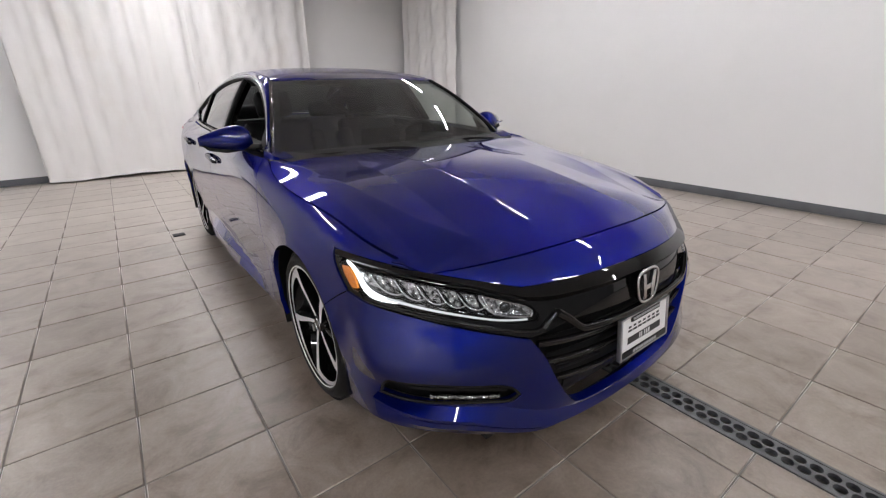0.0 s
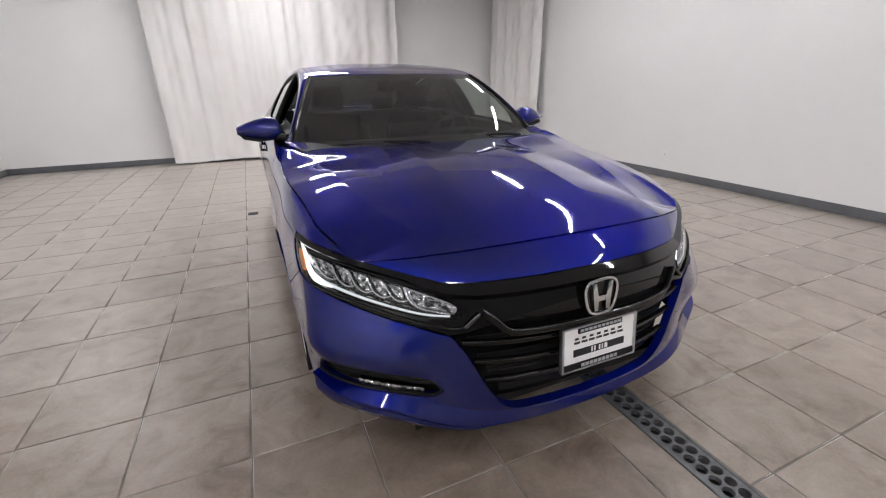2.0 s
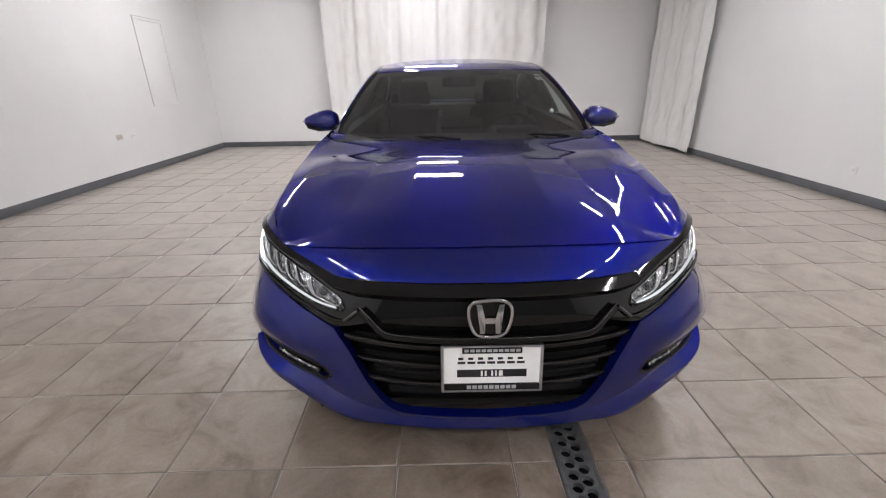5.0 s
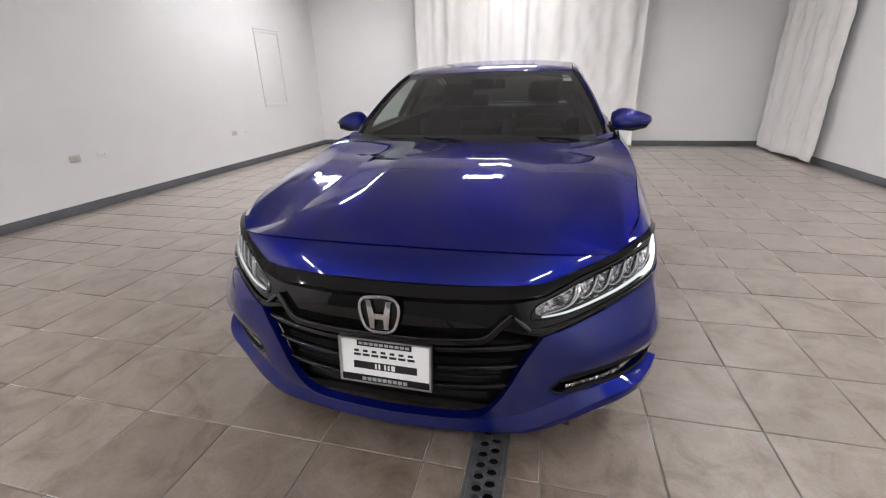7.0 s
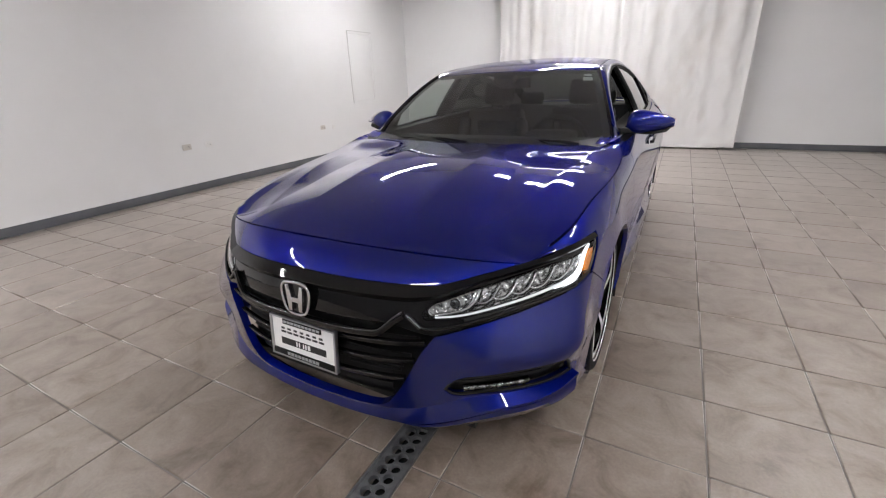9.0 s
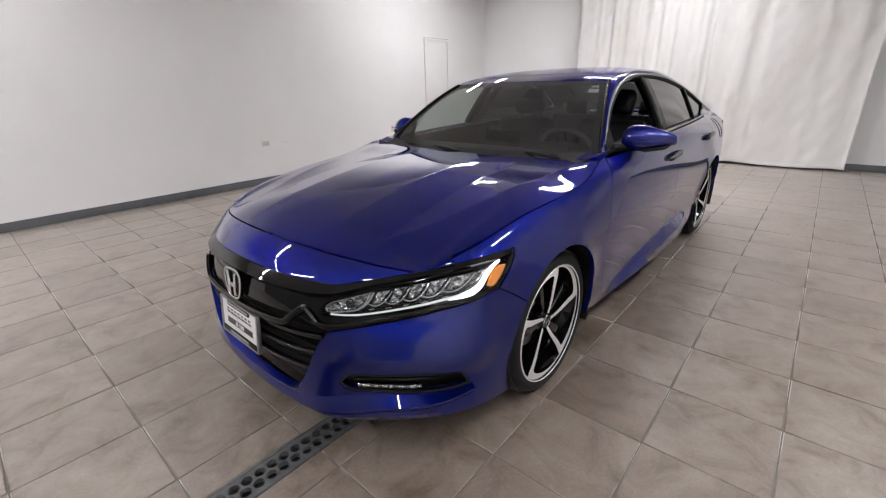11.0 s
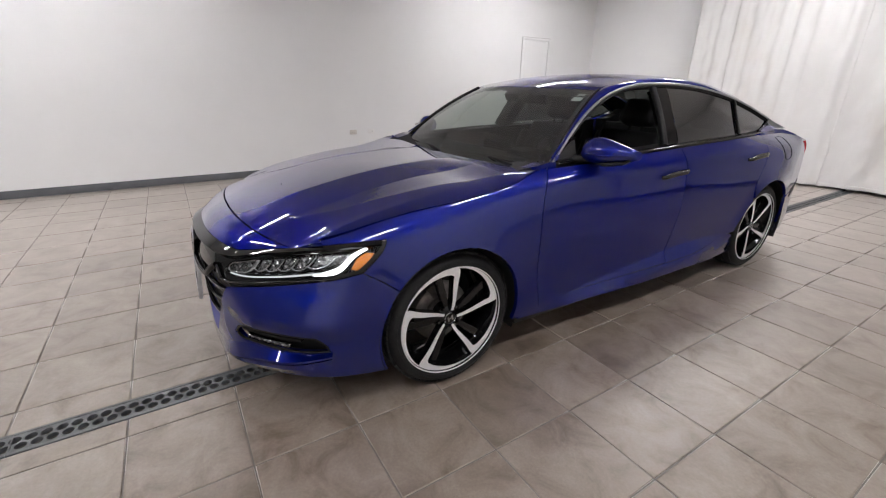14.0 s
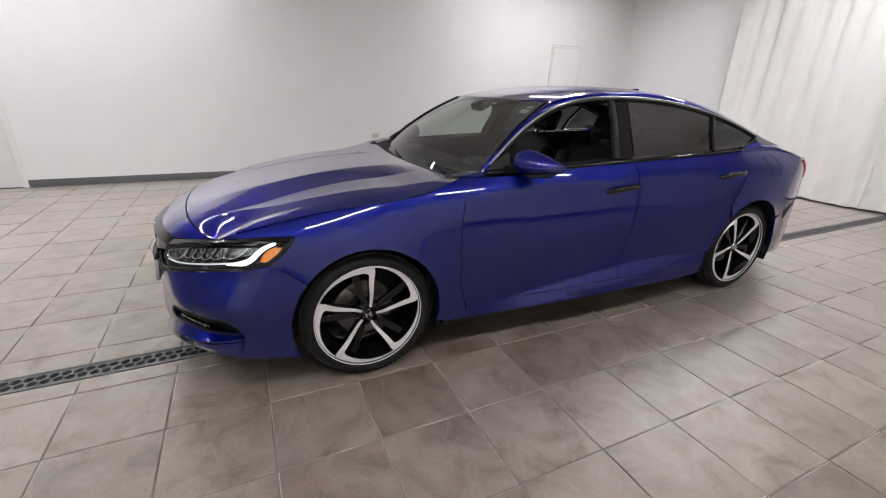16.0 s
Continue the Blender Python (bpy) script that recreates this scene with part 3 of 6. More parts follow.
FY = [
    (-0.880, -0.875, -0.845, -0.765, -0.655, -0.53, -0.38, -0.05),
    (-0.925, -0.918, -0.88, -0.795, -0.68, -0.55, -0.38, -0.05),
    (-0.952, -0.945, -0.903, -0.815, -0.695, -0.56, -0.38, -0.05),
    (-0.957, -0.949, -0.905, -0.82, -0.70, -0.57, -0.38, -0.05),
    (-0.955, -0.945, -0.895, -0.808, -0.69, -0.56, -0.38, -0.05),
    (-0.930, -0.915, -0.85, -0.76, -0.65, -0.53, -0.38, -0.05),
    (-0.845, -0.828, -0.775, -0.705, -0.615, -0.51, -0.37, -0.05),
    (-0.745, -0.73, -0.69, -0.635, -0.56, -0.47, -0.35, -0.05),
    (-0.47, -0.465, -0.44, -0.41, -0.37, -0.32, -0.25, -0.03),
    (0.0, 0.0, 0.0, 0.0, 0.0, 0.0, 0.0, 0.0),
]
LZ = np.array([0.14, 0.20, 0.28, 0.34, 0.42, 0.56, 0.68, 0.76, 0.82, 0.88, 0.935, 0.985, 1.04])
front = spline(FZ, np.stack([np.array(FX), np.array(FY)], 2), LZ)
# Behind that, stations along the side: y, widest half width, and how far each height lies inside it.
BACK = [(0.25, 0.918), (0.52, 0.918), (0.85, 0.918), (1.25, 0.919), (1.75, 0.921), (2.3, 0.924), (2.83, 0.926), (3.25, 0.895), (3.52, 0.825), (3.72, 0.66), (3.83, 0.36), (3.86, 0.0)]
FENDER = (0.045, 0.03, 0.012, 0.004, 0.006, 0.0, 0.0, 0.006, 0.018, 0.040, 0.080, 0.135, 0.21)
COWL = (0.055, 0.038, 0.021, 0.0165, 0.0135, 0.005, 0.0, 0.003, 0.008, 0.018, 0.042, 0.095, 0.17)
DOOR = (0.06, 0.045, 0.034, 0.031, 0.024, 0.007, 0.0, 0.0035, 0.008, 0.014, 0.026, 0.050, 0.09)
HAUNCH = (0.05, 0.03, 0.012, 0.004, 0.006, 0.0, -0.003, -0.002, 0.002, 0.010, 0.030, 0.066, 0.12)
profiles = [FENDER, COWL, DOOR, DOOR, DOOR, DOOR, HAUNCH, HAUNCH, HAUNCH, HAUNCH, HAUNCH, HAUNCH]
cols_u = [[front[:, k, :] for k in range(8)]][0]
for k, ((y, half), prof) in enumerate(zip(BACK, profiles)):
    ins = np.array(prof)
    if k < 8:
        cols_u.append(np.stack([half - ins, np.full(len(LZ), y)], 1))
    else:
        cols_u.append(np.stack([half * (1 - 0.35 * ins / 0.9), y - ins * (0.8 if k < 10 else 1.0)], 1))
cols_u = np.array(cols_u)  # column, level, (x, y)
NU = len(cols_u)
full_u = np.concatenate([cols_u[:0:-1] * (-1, 1), cols_u])
KNOT = np.arange(-(NU - 1), NU, dtype=float)
OPU, OPZ = spline_m(KNOT), spline_m(LZ)


LEDGE_Y = [0.55, 0.72, 0.888, 1.188, 1.402, 1.63, 1.877, 2.147, 2.29, 2.40]
LEDGE_Z = [0.258, 0.279, 0.301, 0.330, 0.351, 0.373, 0.381, 0.374, 0.364, 0.350]
SHOULDER_Y = [0.20, 0.424, 0.579, 0.918, 1.468, 1.929, 2.5, 3.2]
SHOULDER_Z = [0.880, 0.895, 0.907, 0.921, 0.939, 0.956, 0.965, 0.965]


def relief(y, z):
    """How far the sides stand out: a crisp ledge that flares out above the sill, a kink along the shoulder, a swell round each wheel."""
    soft = lambda q, r: 0.5 * (q + np.sqrt(q * q + r * r))
    ledge = np.interp(y, LEDGE_Y, LEDGE_Z)
    flare = np.minimum(0.62 * soft(ledge - z, 0.004), 0.052) * np.clip((y - 0.62) / 0.35, 0, 1) * np.clip((2.46 - y) / 0.45, 0, 1) ** 0.7
    kink = 0.16 * soft(z - np.interp(y, SHOULDER_Y, SHOULDER_Z), 0.004) * np.clip((y - 0.3) / 0.4, 0, 1) * np.clip((3.2 - y) / 0.5, 0, 1)
    swell = 0.0
    for axle in (0.0, WB):
        r = np.hypot(y - axle, z - TYRE_R)
        swell = swell + 0.012 * np.clip(1 - (r - 0.362) / 0.13, 0, 1) ** 2 * np.clip((z - 0.36) / 0.12, 0, 1) * (r > 0.30)
    return flare - kink + swell


def cheek(x, y, z):
    """How far the bumper's corner stands out: it leans back above a soft ridge over the fog light."""
    soft = lambda q, r: 0.5 * (q + np.sqrt(q * q + r * r))
    ease = lambda q: np.clip(q, 0, 1) ** 2 * (3 - 2 * np.clip(q, 0, 1))
    lean = np.clip(1 - soft(z - 0.462, 0.012) / 0.135, 0, 1) * np.clip(1 - soft(0.462 - z, 0.012) / 0.085, 0, 1)
    return 0.034 * lean * ease((np.abs(x) - 0.47) / 0.20) * ease((-0.40 - y) / 0.16)


def body(u, z):
    """A place on the lower body: u counts stations from the nose's middle, negative on the right side."""
    u, z = np.atleast_1d(u).astype(float), np.atleast_1d(z).astype(float)
    u, z = np.broadcast_arrays(u, z)
    lev = spline(KNOT, full_u, u, OPU)  # point, level, 2
    v = lev.transpose(1, 0, 2)
    m = (OPZ @ v.reshape(len(LZ), -1)).reshape(v.shape)
    k = np.clip(np.searchsorted(LZ, z) - 1, 0, len(LZ) - 2)
    n = np.arange(len(z))
    h = LZ[k + 1] - LZ[k]
    a, b = ((LZ[k + 1] - z) / h)[:, None], ((z - LZ[k]) / h)[:, None]
    xy = a * v[k, n] + b * v[k + 1, n] + ((a**3 - a) * m[k, n] + (b**3 - b) * m[k + 1, n]) * (h**2)[:, None] / 6
    out = cheek(xy[:, 0], xy[:, 1], z)
    xy[:, 0] += np.sign(xy[:, 0]) * (relief(xy[:, 1], z) + 0.66 * out)
    xy[:, 1] -= 0.75 * out
    return np.column_stack([xy, z])


US = np.linspace(-(NU - 1), NU - 1, 1600)
_mid = body(US, np.full(len(US), 0.5))
SS = np.r_[0, np.cumsum(np.linalg.norm(np.diff(_mid, axis=0), axis=1))]
SS -= np.interp(0.0, US, SS)


def skin(s, z):
    return body(np.interp(s, SS, US), z)


def skin_in(d):
    """The lower body's surface moved inwards by d."""
    def f(s, z):
        e = 2e-3
        p = skin(s, z)
        n = np.cross(skin(s + e, z) - skin(s - e, z), skin(s, z + e) - skin(s, z - e))
        n /= np.linalg.norm(n, axis=1)[:, None]
        return p - n * d
    return f


def at_x(x, z):
    """Outline point on the nose, by its half width and height."""
    u = np.linspace(0, 7.5, 300)
    return np.array([np.interp(np.interp(x, body(u, np.full(300, z))[:, 0], u), US, SS), z])


def at_y(y, z):
    """Outline point on the side, by its place along the car and height."""
    u = np.linspace(3.0, NU - 3, 700)
    return np.array([np.interp(np.interp(y, body(u, np.full(700, z))[:, 1], u), US, SS), z])


def xs(*pts):
    return [at_x(*p) for p in pts]


def both(run):
    """A half outline from the middle outwards made whole."""
    run = np.asarray(run, float)
    return np.vstack([run[::-1] * (-1, 1), run])


def arch(y, r, a0, a1, n=24, zc=TYRE_R):
    """Points on a wheel opening; degrees from rearwards over the top."""
    return [at_y(y + r * math.cos(radians(a)), zc + r * math.sin(radians(a))) for a in np.linspace(a0, a1, n)]


# --- feature lines, shared by neighbouring panels ---
ARCH_R = 0.362
hood_line = bend(xs((0.0, 0.787), (0.25, 0.783), (0.48, 0.771), (0.60, 0.760), (0.70, 0.750)))
nose_low = bend(xs((0.0, 0.716), (0.20, 0.714), (0.36, 0.708), (0.48, 0.703)))
brow_top = bend(xs((0.48, 0.703), (0.58, 0.724), (0.70, 0.750)))
brow_side = bend([at_x(0.70, 0.750), at_x(0.78, 0.767), at_y(-0.44, 0.778), at_y(-0.31, 0.778)])
bumper_top = bend([*xs((0.495, 0.556), (0.56, 0.574), (0.68, 0.603), (0.78, 0.630)), at_y(-0.50, 0.652), at_y(-0.42, 0.664)])
grille_side = bend(xs((0.495, 0.556), (0.452, 0.492), (0.392, 0.372), (0.333, 0.285)))
grille_low = bend(xs((0.333, 0.285), (0.305, 0.264), (0.22, 0.248), (0.0, 0.237)), 0.015)
bumper_seam = bend([at_y(-0.42, 0.664), at_y(-0.36, 0.625), at_y(-0.282, 0.566)])
chin = bend([*xs((0.0, 0.194), (0.30, 0.200), (0.43, 0.196), (0.60, 0.192), (0.76, 0.212)), at_y(-0.50, 0.210), at_y(-0.345, 0.186)])
arch_front = joined(arch(0, ARCH_R, 203.5, 140.5, 16))
fog_hole = joined(bend(xs((0.520, 0.360), (0.548, 0.394), (0.60, 0.415)), 0.015), bend([*xs((0.60, 0.415), (0.715, 0.427), (0.80, 0.431)), at_y(-0.625, 0.426)]), bend([at_y(-0.625, 0.426), at_y(-0.60, 0.405), at_y(-0.566, 0.345)], 0.012), bend([at_y(-0.566, 0.345), *xs((0.80, 0.338), (0.70, 0.336), (0.60, 0.334), (0.545, 0.338), (0.520, 0.360))], 0.015))

# --- front bumper ---
half = joined(chin, arch_front, bumper_seam[::-1], bumper_top[::-1], grille_side, grille_low)
half = np.array([p for p in half])
ring = np.vstack([half, (half * (-1, 1))[::-1][1:-1]])
fog_r = (fog_hole * (-1, 1))[::-1]
bumper = sheet("front_bumper", skin, ring, PAINT, car, "glossy blue bumper with sculpted corners", h=0.032, depth=0.03, holes=(fog_hole, fog_r))
nose_half = joined(hood_line, brow_top[::-1], nose_low[::-1])
nose_ring = np.vstack([nose_half, (nose_half * (-1, 1))[::-1][1:-1]])
sheet("nose_panel", skin, nose_ring, PAINT, car, h=0.03, depth=0.012)

# --- black front: surround, cavity, bars ---
LAMP_RING = joined(bend(xs((0.462, 0.606), (0.452, 0.618), (0.472, 0.652)), 0.01), bend([*xs((0.472, 0.652), (0.56, 0.683), (0.66, 0.713), (0.76, 0.737)), at_y(-0.45, 0.752), at_y(-0.33, 0.768)]), bend([at_y(-0.33, 0.768), at_y(-0.36, 0.735), at_y(-0.435, 0.678)], 0.015), bend([at_y(-0.435, 0.678), at_y(-0.50, 0.668), *xs((0.76, 0.643), (0.64, 0.620), (0.53, 0.606), (0.462, 0.606))]))
sur_low = bend(xs((0.0, 0.590), (0.30, 0.592), (0.37, 0.586), (0.45, 0.564), (0.495, 0.556)))
tip = [at_y(-0.31, 0.778), at_y(-0.315, 0.765), at_y(-0.42, 0.664)]
sur_half = joined(nose_low, brow_top, brow_side, bend(tip, 0.02), bumper_top[::-1], sur_low[::-1])
sur_ring = np.vstack([sur_half, (sur_half * (-1, 1))[::-1][1:-1]])
surround = sheet("grille_surround", skin, sur_ring, GLOSS_BLACK, car, "gloss black grille surround reaching over the headlights", h=0.03, depth=0.03, proud=-0.004, holes=(LAMP_RING, (LAMP_RING * (-1, 1))[::-1]))
BROW = both(joined(nose_low, brow_top, brow_side))
BROW_O = BROW[np.argsort(BROW[:, 0])]


def brow(s, q):
    """The sloping upper face of the black surround: q runs down from its top edge, and the face leans out as it falls."""
    f = np.clip(q / 0.03, -0.1, 1.1)
    z = np.interp(s, BROW_O[:, 0], BROW_O[:, 1])
    x = np.abs(s)
    tall = 0.034 - 0.020 * np.clip((x - 0.42) / 0.25, 0, 1)
    e = 2e-3
    zz = z - f * tall
    n = np.cross(skin(s + e, zz) - skin(s - e, zz), skin(s, zz + e) - skin(s, zz - e))
    n /= np.linalg.norm(n, axis=1)[:, None]
    return skin(s, zz) + n * ((f * 0.9 - 0.1) * tall * 0.75)[:, None]


SMAX = BROW_O[-1, 0] - 0.02
brow_ring = np.array([(s, 0.0) for s in np.linspace(-SMAX, SMAX, 120)] + [(s, 0.03) for s in np.linspace(SMAX, -SMAX, 120)])
sheet("surround_brow", brow, brow_ring, GLOSS_BLACK, surround, "gloss black sloping upper edge", h=0.0145, depth=0.03, gap=0.0, flip=True)
cav = both(bend(xs((0.0, 0.235), (0.30, 0.235), (0.41, 0.27), (0.52, 0.46), (0.57, 0.56), (0.52, 0.63), (0.30, 0.64), (0.0, 0.64)), 0.03))
sheet("grille_backing", skin_in(0.07), cav, MATT_BLACK, car, h=0.05, depth=0.0)


def half_at(z):
    """Half width of the grille opening at a height."""
    g = np.vstack([grille_low[::-1], grille_side[::-1]])
    zz = g[:, 1]
    p = skin(g[:, 0], g[:, 1])[:, 0]
    o = np.argsort(zz)
    return np.interp(z, zz[o], p[o])


for z, wide, deep, inn in ((0.508, 0.020, 0.020, 0.022), (0.436, 0.018, 0.020, 0.026), (0.366, 0.018, 0.020, 0.026)):
    w = half_at(z) + 0.004
    row = [at_x(x, z + 0.012 * (x / 0.4) ** 2) for x in np.linspace(0, w, 18)]
    line = skin_in(inn)(*both(row).T)
    bar = sweep("grille_bar", line, wide, deep, GLOSS_BLACK, car, "gloss black slat with a drawn edge highlight")
    # A thin metal line stands for the highlight along the slat's top.
    edge = skin_in(inn - 0.011)(*(both(row) + (0, wide * 0.38)).T)
    sweep("edge_highlight", edge, 0.0035, 0.003, GUNMETAL, bar)
for z0, z1, inn in ((0.53, 0.495, 0.05), (0.46, 0.43, 0.05), (0.33, 0.30, 0.05)):
    row = [at_x(x, (z0 + z1) / 2) for x in np.linspace(0, half_at(z1) - 0.01, 12)]
    sweep("grille_slat", skin_in(inn)(*both(row).T), abs(z0 - z1), 0.008, MATT_BLACK, car)
for s in (-1, 1):
    for z in (0.395, 0.412, 0.429):
        row = np.array([at_x(x, z) for x in np.linspace(0.17, half_at(z) - 0.03, 8)]) * (s, 1)
        sweep("cooling_fin", skin_in(0.045)(*row.T), 0.007, 0.012, MATT_BLACK, car)
# The gloss black chin that runs under the badge and up to the lamps, its edge highlight drawn in metal.
chin_half = bend(xs((0.0, 0.553), (0.16, 0.553), (0.285, 0.556)), 0.02)
chin_up = bend(xs((0.285, 0.556), (0.315, 0.560), (0.335, 0.572), (0.365, 0.600), (0.395, 0.622)), 0.01)
garnish = skin_in(-0.004)(*both(joined(chin_half, chin_up)).T)
garnish_ob = sweep("grille_garnish", garnish, 0.024, 0.022, GLOSS_BLACK, car, "gloss black strip under the badge")
sweep("garnish_highlight", skin_in(-0.0145)(*(both(joined(chin_half, chin_up)) + (0, 0.010)).T), 0.005, 0.004, GUNMETAL, garnish_ob, "metal line drawn as the edge highlight")
upper_back = both(joined(bend(xs((0.0, 0.563), (0.29, 0.566)), 0.02), bend(xs((0.31, 0.572), (0.35, 0.605)), 0.02), bend(xs((0.35, 0.605), (0.0, 0.61)), 0.03)))
sheet("grille_mesh", skin_in(0.03), upper_back, MATT_BLACK, car, h=0.03, depth=0.0)
for s in (-1, 1):
    for k in range(4):
        x0 = 0.10 + 0.06 * k
        row = np.array([at_x(x0, 0.588), at_x(x0 + 0.018, 0.580), at_x(x0 + 0.036, 0.588)]) * (s, 1)
        sweep("mesh_cell", skin_in(0.022)(*row.T), 0.004, 0.006, GLOSS_BLACK, car)


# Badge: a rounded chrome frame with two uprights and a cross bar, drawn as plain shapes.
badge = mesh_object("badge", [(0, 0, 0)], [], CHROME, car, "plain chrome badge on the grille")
bc = Vector((0, -0.957, 0.626))
bq = pose(*bc, 84, 0, 0) @ Matrix.Scale(0.97, 4)
frame2 = [(-0.048, 0.055), (0.048, 0.055), (0.062, 0.042), (0.053, -0.038), (0.040, -0.053), (-0.040, -0.053), (-0.053, -0.038), (-0.062, 0.042)]
loop = bend(frame2, 0.006, closed=True)[:-1]
sweep("badge_frame", [tuple(bq @ Vector((x, y, 0.004))) for x, y in loop], 0.008, 0.010, CHROME, badge, up=tuple(bq.to_3x3() @ Vector((0, 0, 1))), closed=True)
for s in (-1, 1):
    o = [(s * 0.046, 0.050), (s * 0.026, 0.050), (s * 0.014, -0.004), (s * 0.016, -0.048), (s * 0.034, -0.048), (s * 0.032, -0.006)]
    part("badge_bar", eased(prism(bmesh.new(), o if s < 0 else o[::-1], 0.001, 0.011, bq), 0.0035), CHROME, badge)
part("badge_bar", prism(bmesh.new(), [(-0.018, -0.014), (0.018, -0.014), (0.015, 0.004), (-0.015, 0.004)], 0.001, 0.0085, bq), CHROME, badge, smooth=False)
part("badge_back", prism(bmesh.new(), [(x * 0.97, y * 0.97) for x, y in loop], -0.012, 0.0, bq), GLOSS_BLACK, badge)

# Dealer plate with its frame; the lettering is plain bars.
plate = thing("number_plate", "", "", pose(0.008, -0.966, 0.456, 84, 0, 0))
plate.parent = car
plate.matrix_parent_inverse = Matrix()
for key in list(plate.keys()):
    del plate[key]
PW, PH = 0.153, 0.077
bm = box(-0.092, 0.092, PH - 0.024, PH - 0.003, 0.004, 0.010, 0.002)
box_into(bm, -PW + 0.004, PW - 0.004, -PH + 0.003, -PH + 0.025, 0.004, 0.010, 0.002)
part("plate_frame", bm, MATT_BLACK, plate, "black bands of the plate frame")
rim2 = [(-PW, -PH), (-PW, PH), (PW, PH), (PW, -PH)]
bm = bmesh.new()
for (x0, y0), (x1, y1) in zip(rim2, rim2[1:] + rim2[:1]):
    box_into(bm, min(x0, x1) - 0.0045, max(x0, x1) + 0.0045, min(y0, y1) - 0.0035, max(y0, y1) + 0.0035, -0.006, 0.0115, 0.003)
part("plate_edge", bm, SATIN, plate, "bright metal frame")
part("plaque", box(-PW + 0.003, PW - 0.003, -PH + 0.003, PH - 0.003, 0.001, 0.005), PLAQUE, plate, "white dealer plaque", smooth=False)


def bars(name, spans, y0, y1, z, mat):
    bm = bmesh.new()
    for a, b in spans:
        box_into(bm, a, b, y0, y1, z, z + 0.0008)
    return part(name, bm, mat, plate, smooth=False)


word = [(-0.106 + 0.0305 * k, -0.106 + 0.0305 * k + 0.024) for k in range(7)]
bars("word_bar", word, 0.016, 0.024, 0.005, INK)
bars("word_bar", [(a + 0.002, b - 0.006) for a, b in word], 0.030, 0.038, 0.005, INK)
bars("band", [(-0.108, 0.108)], -0.030, -0.004, 0.005, INK)
bars("band_mark", [(-0.034, -0.028), (-0.022, -0.016), (-0.002, 0.004), (0.010, 0.016), (0.022, 0.034)], -0.026, -0.008, 0.0058, PLAQUE)
bars("frame_word", [(-0.085 + 0.0175 * k, -0.085 + 0.0175 * k + 0.0135) for k in range(10)], PH - 0.018, PH - 0.009, 0.0101, SILVER_INK)
bars("frame_word", [(-0.078 + 0.0175 * k, -0.078 + 0.0175 * k + 0.0135) for k in range(9)], -PH + 0.008, -PH + 0.020, 0.0101, SILVER_INK)

# --- lamps ---
def curve(pts, n=36):
    p = np.asarray(pts, float)
    t = np.r_[0, np.cumsum(np.linalg.norm(np.diff(p, axis=0), axis=1))]
    return spline(t, p, np.linspace(0, t[-1], n))


def loft(name, rows, mat, parent, label="", mirror=False):
    """A closed bar whose cross-section runs through the given rows of points, with crisp edges along them."""
    g = np.array(rows) * ((-1, 1, 1) if mirror else (1, 1, 1))
    bm = bmesh.new()
    vs = [[bm.verts.new(q) for q in row] for row in g]
    m, n = len(vs), len(vs[0])
    for i in range(m):
        for j in range(n - 1):
            bm.faces.new([vs[i][j], vs[(i + 1) % m][j], vs[(i + 1) % m][j + 1], vs[i][j + 1]])
    bm.faces.new([r[0] for r in vs])
    bm.faces.new([r[-1] for r in vs])
    return part(name, bm, mat, parent, label, crease=24.0)


